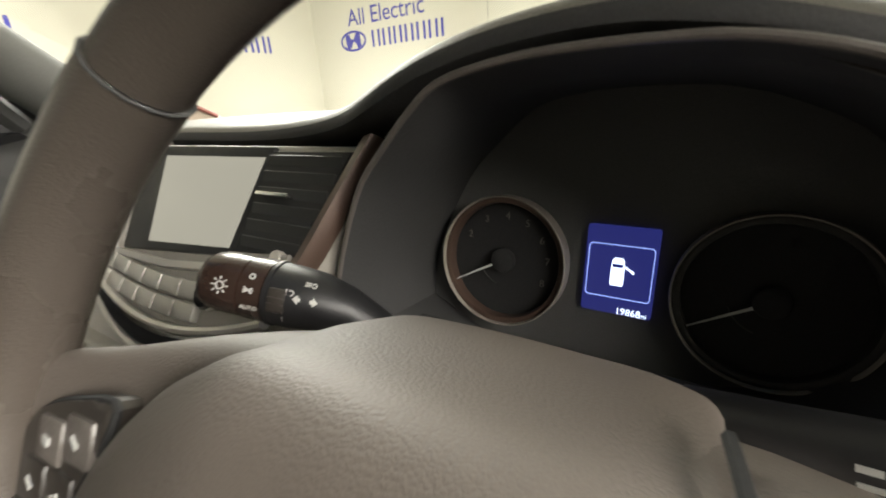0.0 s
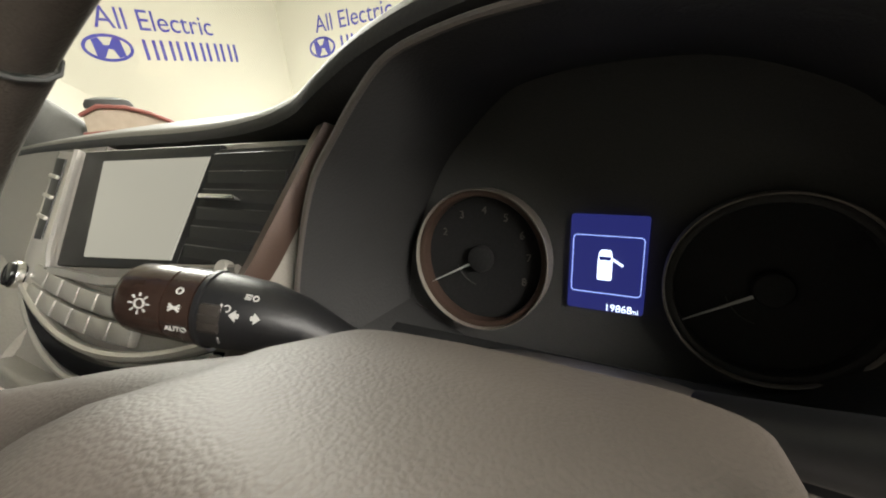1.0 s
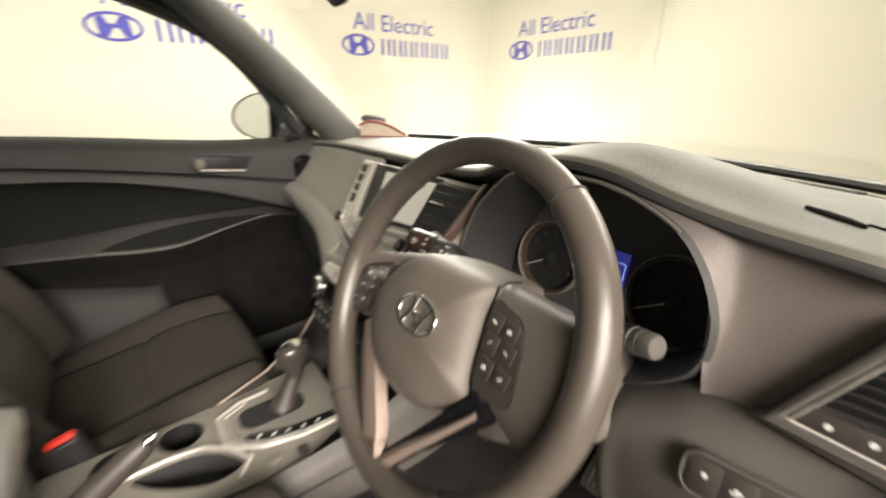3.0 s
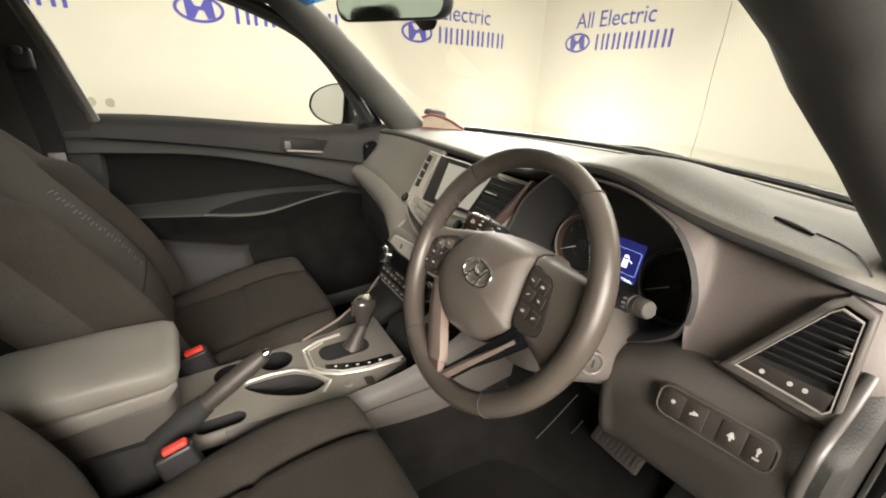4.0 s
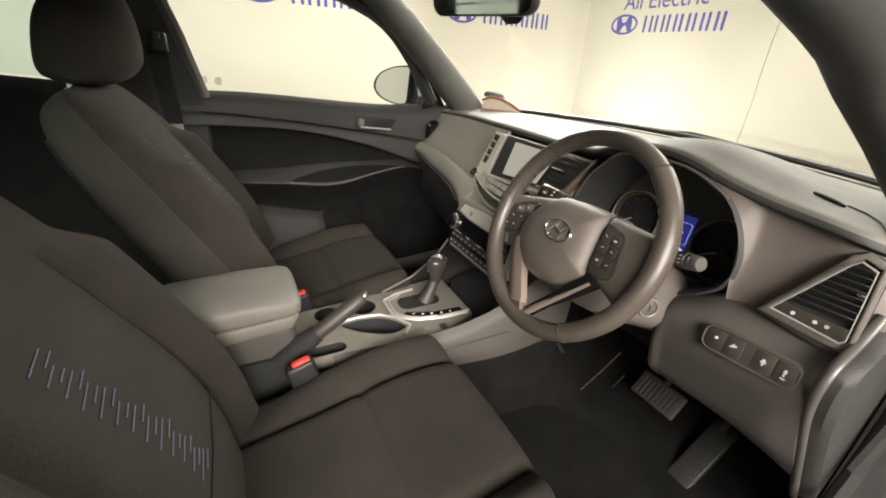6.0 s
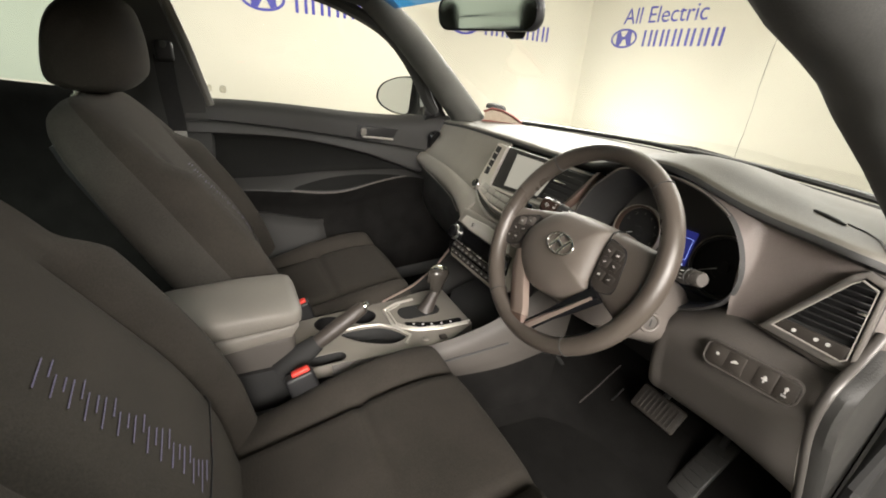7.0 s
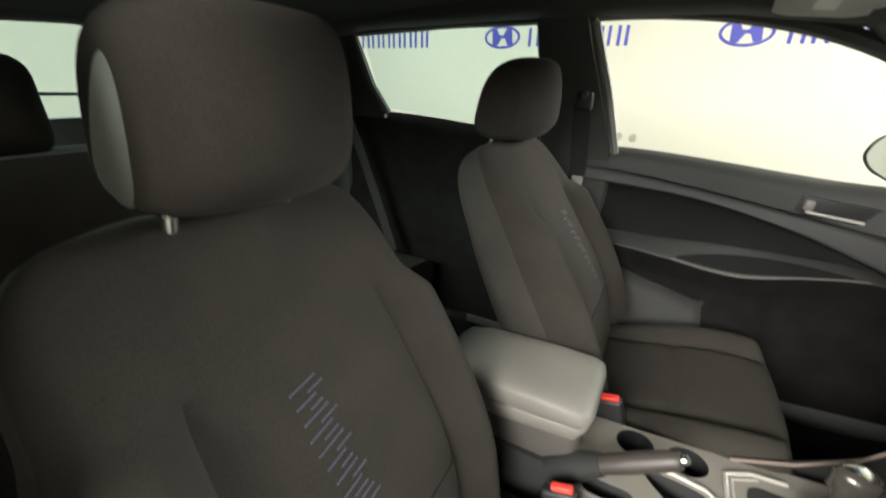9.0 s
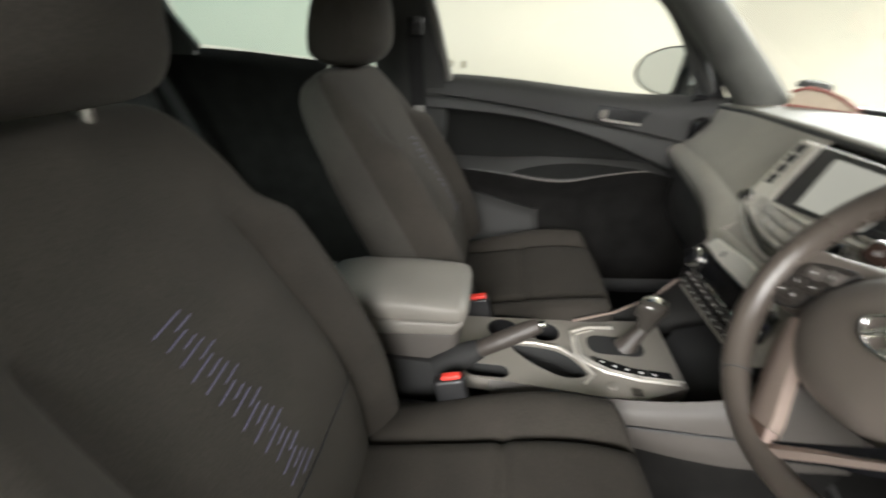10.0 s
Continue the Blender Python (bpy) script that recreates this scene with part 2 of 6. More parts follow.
def spline(keys, t):
    """Smooth values between keys [(t, a, b...)]."""
    if t <= keys[0][0]:
        return keys[0][1:]
    for p, q in zip(keys, keys[1:]):
        if t <= q[0]:
            i = keys.index(p)
            o, r = keys[max(0, i - 1)], keys[min(len(keys) - 1, i + 2)]
            s = (t - p[0]) / (q[0] - p[0])
            out = []
            for k in range(1, len(p)):
                m0 = (q[k] - o[k]) / max(1e-6, q[0] - o[0]) * (q[0] - p[0])
                m1 = (r[k] - p[k]) / max(1e-6, r[0] - p[0]) * (q[0] - p[0])
                out.append((2 * s**3 - 3 * s**2 + 1) * p[k] + (s**3 - 2 * s**2 + s) * m0 + (3 * s**2 - 2 * s**3) * q[k] + (s**3 - s**2) * m1)
            return tuple(out)
    return keys[-1][1:]


def sstep(a, b, x):
    s = min(1, max(0, (x - a) / (b - a)))
    return s * s * (3 - 2 * s)


def tube(path, ra, rb=None, n=12, closed=False, up=(0, 0, 1)):
    """A tube along points, with half-widths ra (sideways) and rb (upwards); each a number or a list."""
    pts = [Vector(p) for p in path]
    rb = ra if rb is None else rb
    rings = []
    for i, p in enumerate(pts):
        a = pts[i - 1] if (i or closed) else p
        b = pts[(i + 1) % len(pts)] if (i < len(pts) - 1 or closed) else p
        d = (b - a).normalized()
        side = d.cross(Vector(up)).normalized()
        upv = side.cross(d)
        wa = ra[i] if isinstance(ra, list) else ra
        wb = rb[i] if isinstance(rb, list) else rb
        rings.append([p + side * wa * math.cos(2 * math.pi * k / n) + upv * wb * math.sin(2 * math.pi * k / n) for k in range(n)])
    if closed:
        rings.append(rings[0])
        bm = lofted(rings, True, False)
        bmesh.ops.remove_doubles(bm, verts=bm.verts[:], dist=1e-6)
        return bm
    return lofted(rings)


def prism(outline, depth, m, bevel=0.0, seg=2):
    """An outline in its own x, y plane, pushed along -z by depth; bevel rounds the front edge."""
    bm = bmesh.new()
    front = [bm.verts.new(m @ Vector((x, y, 0))) for x, y in outline]
    back = [bm.verts.new(m @ Vector((x, y, -depth))) for x, y in outline]
    f = bm.faces.new(front)
    bm.faces.new(back[::-1])
    n = len(outline)
    for i in range(n):
        bm.faces.new((front[i], back[i], back[(i + 1) % n], front[(i + 1) % n]))
    if bevel:
        bmesh.ops.bevel(bm, geom=list(f.edges), offset=bevel, segments=seg, profile=0.5, affect="EDGES")
    return bm


def rounded(w, h, r, n=4, cx=0.0, cy=0.0):
    out = []
    for sx, sy, a0 in ((1, 1, 0), (-1, 1, 90), (-1, -1, 180), (1, -1, 270)):
        for k in range(n + 1):
            a = radians(a0 + 90 * k / n)
            out.append((cx + sx * (w / 2 - r) + r * math.cos(a), cy + sy * (h / 2 - r) + r * math.sin(a)))
    return out


def frame_bm(outer, inner, depth, m, bevel=0.0):
    """A frame between two outlines of as many points each."""
    bm = bmesh.new()
    n = len(outer)
    fo, fi = ([bm.verts.new(m @ Vector((x, y, 0))) for x, y in o] for o in (outer, inner))
    bo, bi = ([bm.verts.new(m @ Vector((x, y, -depth))) for x, y in o] for o in (outer, inner))
    for i in range(n):
        j = (i + 1) % n
        bm.faces.new((fo[i], fo[j], fi[j], fi[i]))
        bm.faces.new((bo[j], bo[i], bi[i], bi[j]))
        bm.faces.new((fo[j], fo[i], bo[i], bo[j]))
        bm.faces.new((fi[i], fi[j], bi[j], bi[i]))
    if bevel:
        es = [e for e in bm.edges if (e.verts[0] in fo and e.verts[1] in fo) or (e.verts[0] in fi and e.verts[1] in fi)]
        bmesh.ops.bevel(bm, geom=es, offset=bevel, segments=2, profile=0.5, affect="EDGES")
    return bm


def disc(r, depth, m, n=32, bevel=0.0):
    return prism([(r * math.cos(2 * math.pi * k / n), r * math.sin(2 * math.pi * k / n)) for k in range(n)], depth, m, bevel)


def ring(r0, r1, depth, m, n=48, bevel=0.0):
    c = [(math.cos(2 * math.pi * k / n), math.sin(2 * math.pi * k / n)) for k in range(n)]
    return frame_bm([(r0 * x, r0 * y) for x, y in c], [(r1 * x, r1 * y) for x, y in c], depth, m, bevel)


def axes(at, x, y):
    """A frame at a place with its x along one way and its y near another; z is the normal."""
    x, y = Vector(x).normalized(), Vector(y)
    z = x.cross(y).normalized()
    y = z.cross(x)
    return Matrix(((x[0], y[0], z[0], at[0]), (x[1], y[1], z[1], at[1]), (x[2], y[2], z[2], at[2]), (0, 0, 0, 1)))


def text_mesh(body, size, m, thick=0.002):
    cu = bpy.data.curves.new("lettering", "FONT")
    cu.body, cu.size, cu.extrude = body, size, thick
    tmp = bpy.data.objects.new("lettering", cu)
    scene.collection.objects.link(tmp)
    me = bpy.data.meshes.new_from_object(tmp.evaluated_get(bpy.context.evaluated_depsgraph_get()))
    bm = bmesh.new()
    bm.from_mesh(me)
    bmesh.ops.remove_doubles(bm, verts=bm.verts[:], dist=1e-6)
    bmesh.ops.transform(bm, matrix=m, verts=bm.verts[:])
    bpy.data.objects.remove(tmp)
    bpy.data.meshes.remove(me)
    return bm


def smooth_loop(pts, n):
    """A closed smooth line through points."""
    k = len(pts)
    ext = [(i, *pts[i % k]) for i in range(-2, k + 3)]
    return [spline(ext, k * i / n) for i in range(n)]


# ---------------- the room ----------------
def room_piece(name, sx, sy, sz, at, mat, label, category):
    ob = part(name, rbox(sx, sy, sz, pose(*at), 0), mat)
    return tagged(ob, label, category, kind="structure")


XL, XR, YF, YB, HI = -3.74, 4.6, 3.89, -5.6, 3.1
room_piece("floor", XR - XL + 0.4, YF - YB + 0.4, 0.1, ((XL + XR) / 2, (YF + YB) / 2, -0.05), FLOOR, "plain grey concrete floor of the photo bay", "floor")
room_piece("wall_left", 0.15, YF - YB + 0.3, HI, (XL - 0.075, (YF + YB) / 2, HI / 2), WALL, "cream painted wall with blue lettering", "wall")
room_piece("wall_front", XR - XL, 0.15, HI, ((XL + XR) / 2, YF + 0.075, HI / 2), WALL, "cream painted wall lit by a flood light", "wall")
room_piece("wall_right", 0.15, YF - YB + 0.3, HI, (XR + 0.075, (YF + YB) / 2, HI / 2), WALL, "plain cream painted wall", "wall")
room_piece("wall_back", XR - XL, 0.15, HI, ((XL + XR) / 2, YB - 0.075, HI / 2), WALL, "plain cream painted wall", "wall")
room_piece("ceiling", XR - XL + 0.4, YF - YB + 0.4, 0.1, ((XL + XR) / 2, (YF + YB) / 2, HI + 0.05), WALL, "plain pale ceiling of the photo bay", "ceiling")

# thin joint between two boards of the front wall
crack = [(-1.47 + 0.006 * math.sin(k * 1.7), YF - 0.001, 0.1 + 0.2 * k) for k in range(15)]
tagged(part("trim", tube(crack, 0.0019, 0.0018, 5, up=(0, 1, 0)), BLACK), "thin dark joint running up the wall", "wall joint", kind="structure")


def pieces(bm):
    """The loose pieces of a mesh, one bmesh each."""
    left, out = set(bm.verts), []
    while left:
        todo, isle = [next(iter(left))], set()
        while todo:
            v = todo.pop()
            if v not in isle:
                isle.add(v)
                todo += [e.other_vert(v) for e in v.link_edges]
        left -= isle
        nb = bmesh.new()
        made = {v: nb.verts.new(v.co) for v in sorted(isle, key=lambda v: v.index)}
        for f in {f for v in isle for f in v.link_faces}:
            nb.faces.new([made[v] for v in f.verts])
        out.append(nb)
    bm.free()
    return out


def wall_sign(m):
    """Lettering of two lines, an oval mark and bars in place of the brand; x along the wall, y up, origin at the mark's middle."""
    e = thing("wall_sign", "blue vinyl lettering and oval mark on cream wall", "sign", "signs on the walls")
    for bm in pieces(text_mesh("All Electric", 0.235, m @ pose(-0.05, 0.15, 0.001), 0.001)):
        part("letter", bm, BLUE, e)
    n = 40
    oval = [(math.cos(2 * math.pi * k / n), math.sin(2 * math.pi * k / n)) for k in range(n)]
    part("oval_mark", frame_bm([(0.19 * x, 0.105 * y) for x, y in oval], [(0.165 * x, 0.082 * y) for x, y in oval], 0.002, m @ pose(0, 0, 0.003)), BLUE, e)
    part("slanted_bar", prism([(-0.10, -0.075), (-0.045, -0.075), (-0.005, -0.01), (0.03, -0.01), (0.06, -0.075), (0.115, -0.06), (0.10, 0.075), (0.045, 0.075), (0.01, 0.02), (-0.03, 0.02), (-0.06, 0.075), (-0.11, 0.06)], 0.002, m @ pose(0, 0, 0.003)), BLUE, e)
    for k in range(7):
        x = 0.29 + 0.148 * k
        for dx in ((0, 0.082) if k < 6 else (0,)):
            part("bar", prism(rounded(0.028, 0.165, 0.004, 2, x + dx, -0.005), 0.002, m @ pose(0, 0, 0.003)), BLUE, e)
    return e


wall_sign(axes((-3.136, YF, 1.71), (1, 0, 0), (0, 0, 1)))
for y in (2.053, -0.02, -2.083, -4.14):
    wall_sign(axes((XL, y, 1.71), (0, 1, 0), (0, 0, 1)))

# ---------------- the car's shell ----------------
shell = thing("car", "dark-trimmed family car with the driver's door open", "car")
part("floor_pan", sheet(lambda u, v: (-0.74 + 1.48 * u, -2.0 + 2.75 * v, 0.38 + 0.17 * sstep(0.80, 1.0, v) + 0.13 * math.exp(-((u - 0.5) * 1.48 / 0.13) ** 2)), 40, 40, (0, 0, -0.02)), CARPET, shell, "black carpet")


def side_x(z):
    """Half width of the glass side at a height: it leans in towards the roof."""
    return 0.735 - 0.16 * max(0, z - 1.08) / 0.4


def roof_z(x, y):
    return 1.515 - 0.05 * (x / 0.6) ** 2 - 0.05 * ((y + 0.75) / 0.8) ** 2


part("headliner", sheet(lambda u, v: (x := -0.56 + 1.12 * u, y := -1.85 + 1.80 * v, roof_z(x, y))[0:3], 24, 24, (0, 0, 0.03)), HEADL, shell, "grey cloth headliner, coloured dark for the shade inside the roof")


for s in (-1, 1):
    # roof rail over the doors
    part("roof_rail", tube([(s * 0.56, -1.9, 1.40), (s * 0.568, -1.3, 1.468), (s * 0.57, -0.7, 1.482), (s * 0.57, -0.3, 1.475), (s * 0.58, -0.05, 1.445)], 0.085, 0.036, 14), PILLAR, shell)
    # windscreen pillar; the left one's paler colour holds the light on it
    if s < 0:
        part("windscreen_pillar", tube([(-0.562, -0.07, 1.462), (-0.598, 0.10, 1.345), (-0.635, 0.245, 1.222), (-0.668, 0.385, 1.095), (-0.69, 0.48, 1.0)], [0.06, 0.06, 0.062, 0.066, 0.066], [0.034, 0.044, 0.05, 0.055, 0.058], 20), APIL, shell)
    else:
        inner = [(0.612, -0.17, 1.345), (0.624, -0.09, 1.300), (0.626, -0.03, 1.280), (0.624, 0.03, 1.2605), (0.620, 0.095, 1.231), (0.638, 0.165, 1.180), (0.654, 0.215, 1.136), (0.675, 0.30, 1.07), (0.70, 0.38, 1.0)]
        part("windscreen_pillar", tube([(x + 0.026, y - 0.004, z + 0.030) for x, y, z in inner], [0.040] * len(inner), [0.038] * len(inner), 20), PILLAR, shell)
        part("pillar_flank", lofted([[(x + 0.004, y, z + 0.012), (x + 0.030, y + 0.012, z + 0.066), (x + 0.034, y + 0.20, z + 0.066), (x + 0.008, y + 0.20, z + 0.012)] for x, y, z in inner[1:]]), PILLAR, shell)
    # middle pillar
    part("middle_pillar", lofted([[(s * (side_x(z) - 0.03 + dx), y0 + dy - (0.14 if s > 0 else 0), z) for dx, dy in ((0.04, 0), (0, 0.015), (0, w - 0.015), (0.04, w))] for z, y0, w in ((0.40, -0.86, 0.34), (0.75, -0.82, 0.30), (1.0, -0.77, 0.27), (1.12, -0.745, 0.24), (1.30, -0.745, 0.19), (1.45, -0.75, 0.155))]), PILLAR, shell)
    # rear pillar
    part("rear_pillar", lofted([[(s * (side_x(z) - 0.05 + dx), y0 + dy, z) for dx, dy in ((0.06, 0), (0, 0.02), (0, w - 0.02), (0.06, w))] for z, y0, w in ((0.5, -1.95, 0.45), (1.0, -1.97, 0.46), (1.17, -2.0, 0.42), (1.20, -1.60, 0.14), (1.33, -1.58, 0.15), (1.44, -1.60, 0.2))]), PILLAR, shell)
    # sill under the doors
    part("door_sill", tube([(s * 0.735, -0.95, 0.40), (s * 0.735, 0.1, 0.40), (s * 0.735, 0.62, 0.44)], 0.05, 0.045, 10), PILLAR, shell)

part("door_seal", tube([(0.70, -0.55, 1.47), (0.69, -0.1, 1.44), (0.715, 0.15, 1.27), (0.735, 0.33, 1.10), (0.745, 0.37, 0.95), (0.748, 0.33, 0.70), (0.748, 0.25, 0.47), (0.748, 0.0, 0.42), (0.748, -0.6, 0.42)], 0.012, 0.016, 8), RUBBER, shell, "black rubber door seal")
part("hinge_panel", sheet(lambda u, v: (0.735 + 0.045 * u, 0.33 + 0.12 * u + 0.05 * v, 0.45 + 0.62 * v), 6, 10, (0, 0.02, 0)), BLACK, shell, "dark door jamb")
def cowl_y(x):
    return 0.84 - 0.45 * x * x


# header over the windscreen and rail over the rear glass
part("windscreen_header", tube([(-0.58, -0.09, 1.445), (-0.3, -0.055, 1.468), (0, -0.045, 1.475), (0.3, -0.055, 1.468), (0.58, -0.09, 1.445)], 0.05, 0.02, 12), LINER, shell)
for s in (-1, 1):
    part("side_sill_panel", rbox(0.03, 2.75, 0.22, pose(s * 0.757, -0.68, 0.32), 0.008), BLACK, shell)
part("windscreen_wiper", tube([(-0.18, 0.87, 1.058), (-0.07, 0.862, 1.069), (0.0, 0.858, 1.074), (0.12, 0.852, 1.068)], 0.007, 0.005, 8), BLACK, shell)
part("cowl_strip", tube([(x, cowl_y(x) + 0.004, 1.064) for x in [-0.66 + 0.066 * k for k in range(21)]], 0.014, 0.009, 8), BLACK, shell, "black strip along the windscreen base")
part("rear_header", tube([(-0.58, -1.86, 1.40), (0, -1.90, 1.435), (0.58, -1.86, 1.40)], 0.06, 0.03, 12), PILLAR, shell)
part("tailgate_panel", sheet(lambda u, v: (-0.62 + 1.24 * u, -2.06 - 0.03 * math.cos(3.1 * (u - 0.5)) , 0.4 + 0.74 * v), 16, 8, (0, -0.04, 0)), PILLAR, shell)


def screen_at(u, v, off=0.0):
    """The windscreen: u across, v from the cowl up to the header."""
    x = (0.70 - 0.12 * v) * (2 * u - 1)
    y0 = cowl_y(x) + 0.05
    y1 = -0.04 - 0.15 * x * x
    z = 1.035 + (1.462 - 1.035) * v + 0.02 * math.sin(math.pi * v)
    return (x, y0 + (y1 - y0) * v, z + off - 0.03 * x * x * v)


ws = part("windscreen", sheet(lambda u, v: screen_at(u, v * 0.87), 24, 12), CLEAR, shell, "clear windscreen")
band = part("shade_band", sheet(lambda u, v: screen_at(u, 0.87 + 0.13 * v), 24, 4), SHADE, shell, "blue shade band")
rear = part("rear_glass", sheet(lambda u, v: ((0.60 - 0.05 * v) * (2 * u - 1), -2.08 + 0.2 * v - 0.06 * math.cos(3.0 * (u - 0.5)), 1.13 + 0.28 * v), 12, 6), GREEN, shell, "green tinted rear glass")
part("wiper", tube([(-0.50, -2.11, 1.205), (0.1, -2.13, 1.215), (0.35, -2.12, 1.21)], 0.008, 0.006, 6), BLACK, shell)
panes = [ws, band, rear]
for s in (-1, 1):
    panes.append(part("quarter_glass", sheet(lambda u, v: (s * side_x(1.2 + 0.2 * v), -1.62 - 0.3 * u * (1 - 0.5 * v), 1.21 + 0.21 * v), 4, 4), GREEN, shell, "small green tinted quarter glass"))


# ---------------- doors ----------------
def sill_z(y):
    return 1.075 + 0.04 * sstep(0.15, -0.5, y) + 0.055 * sstep(-0.5, -1.4, y)


def front_top(y):
    """Upper edge of the front side window."""
    return spline([(-0.60, 1.445), (-0.45, 1.445), (-0.27, 1.43), (-0.09, 1.39), (0.06, 1.325), (0.16, 1.235), (0.24, 1.13), (0.28, 1.08)], y)[0]


# lines of the front door lining, as heights along y
CREASE = [(-0.60, 1.056), (-0.49, 1.051), (-0.255, 1.022), (-0.033, 0.986), (0.23, 0.938), (0.37, 0.905)]
ARC = [(-0.60, 1.014), (-0.484, 1.012), (-0.251, 0.994), (-0.018, 0.940), (0.11, 0.893), (0.20, 0.858), (0.37, 0.80)]
LEDGE = [(-0.60, 0.862), (-0.466, 0.862), (-0.308, 0.864), (-0.181, 0.872), (0.065, 0.872), (0.14, 0.868), (0.20, 0.850), (0.37, 0.79)]
FRONT = [(-0.60, 0.838), (-0.466, 0.836), (-0.292, 0.820), (-0.19, 0.806), (-0.107, 0.806), (0.021, 0.835), (0.136, 0.853), (0.20, 0.844), (0.37, 0.78)]


def door_strip(upper, lower, section):
    """A strip of lining between two lines; section: [(share, half width)] from the upper to the lower line."""
    def f(u, v):
        y = -0.575 + 0.935 * u
        a, b = upper(y), lower(y)
        return -spline(section, v)[0], y - 0.03 * (1.1 - a - (b - a) * v) * (1 - u), a + (b - a) * v
    return sheet(f, 60, 14, (-0.015, 0, 0))


def line(keys):
    return lambda y: spline(keys, y)[0]


def passenger_door():
    e = part("front_door", door_strip(sill_z, line(CREASE), [(0, 0.732), (0.12, 0.712), (0.35, 0.699), (0.9, 0.694), (0.97, 0.696), (1.0, 0.703)]), DOORL, shell, "closed front passenger door with dark grey plastic lining")
    part("lower_band", door_strip(line(CREASE), line(ARC), [(0, 0.703), (0.10, 0.694), (0.8, 0.686), (0.95, 0.690), (1.0, 0.705)]), DOORL, e)
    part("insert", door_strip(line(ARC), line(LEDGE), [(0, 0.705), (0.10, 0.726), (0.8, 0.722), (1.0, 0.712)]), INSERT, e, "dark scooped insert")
    part("armrest_top", door_strip(line(LEDGE), line(FRONT), [(0, 0.712), (0.15, 0.700), (0.85, 0.656), (1.0, 0.652)]), DOORL, e, "grey armrest ledge")
    # carpet black here gives the lining the shadow low on the door
    part("lower_lining", door_strip(line(FRONT), lambda y: 0.42, [(0, 0.652), (0.05, 0.656), (0.16, 0.690), (0.5, 0.700), (1.0, 0.700)]), CARPET, e, "lower lining, blackened for the shadow low on the door")

    def pocket(u, v):
        y = -0.575 + (0.395 + 0.04 * v) * u
        top = 0.79 - 0.094 * (y + 0.575) / 0.385
        return -0.683 + 0.012 * sstep(0.05, 0, v) - 0.02 * sstep(0.94, 1, u), y, top + (0.45 - top) * v
    part("map_pocket", sheet(pocket, 24, 12, (-0.012, 0, 0)), DOORL, e, "grey map pocket panel")

    # no hollow is cut: a dark sheet on the armrest paints the recess's shade
    def grab(u, v):
        y = -0.285 + 0.405 * u
        a, b = spline(LEDGE, y)[0], spline(FRONT, y)[0]
        w = math.sin(math.pi * u) ** 0.6
        t = 0.86 - (0.62 * w) * (1 - v)
        return -(spline([(0, 0.712), (0.15, 0.700), (0.85, 0.656), (1.0, 0.652)], t)[0]) + 0.003, y, a + (b - a) * t + 0.002
    part("grab_pocket", sheet(grab, 40, 8, (-0.002, 0, -0.001)), INSERT, e, "dark sheet standing in for the shade in the grab recess")
    part("grab_lip", tube([(-0.650, y, spline(FRONT, y)[0] + 0.004) for y in [-0.292 + 0.0215 * k for k in range(21)]], 0.0025, 0.0025, 6), SHROUD, e, "pale lip of the grab recess")
    # glass run, frame and pane
    n = 24
    ys = [-0.585 + 0.865 * k / n for k in range(n + 1)]
    part("window_frame", tube([(-side_x(front_top(y)) + 0.0, y, front_top(y) + 0.012) for y in ys], 0.028, 0.02, 8), PILLAR, e)
    part("glass_channel", tube([(-side_x(1.11) + 0.01, -0.512, 1.10), (-side_x(1.28), -0.55, 1.27), (-side_x(1.43), -0.60, 1.44)], 0.022, 0.014, 8), CHANNEL, e, "grey bare glass channel")
    pane = part("window_pane", sheet(lambda u, v: (lambda y: (-side_x(sill_z(y) + (front_top(y) - sill_z(y)) * v) - 0.012, y, sill_z(y) - 0.01 + (front_top(y) - sill_z(y) + 0.01) * v))(-0.585 + 0.865 * u), 20, 6), CLEAR, e, "clear pane")
    panes.append(pane)
    for y, z in ((-0.505, 1.146), (-0.465, 1.144)):
        panes.append(part("smudge", prism(smooth_loop([(0.011, 0.002), (0.006, 0.013), (-0.004, 0.011), (-0.010, 0.001), (-0.005, -0.011), (0.007, -0.010)], 18), 0.0006, axes((-0.722, y, z), (0, 1, 0), (0.35, 0, 1))), SMUDGE, e, "faint smudge on the glass"))
    part("mirror_corner", lofted([[(-0.725, 0.235 + a * w, 1.075 + b * h) for a, b in ((0, 0), (1, 0), (0.15, 1))] for w, h in ((0.10, 0.13),)] + [[(-0.742, 0.235 + a * 0.10, 1.075 + b * 0.13) for a, b in ((0, 0), (1, 0), (0.15, 1))]]), BLACK, e)
    # handle bowl and pull
    hm = axes((-0.6925, 0.035, 1.010), (0, 1, -0.10), (0, 0.1, 1))
    part("handle_bowl", prism([(-0.075, 0.026), (-0.082, -0.016), (-0.06, -0.026), (0.055, -0.022), (0.082, 0.026)], 0.03, hm, 0.004), BLACK, e)
    part("handle", rbox(0.12, 0.008, 0.012, hm @ pose(0.0, -0.013, 0.008), 0.004), BUTTON, e, "satin silver pull")
    part("lock_knob", rbox(0.022, 0.026, 0.012, hm @ pose(-0.058, 0.004, 0.008), 0.005), GREYTRIM, e, "dull silver lock knob")
    # outer mirror
    return e


passenger_door()


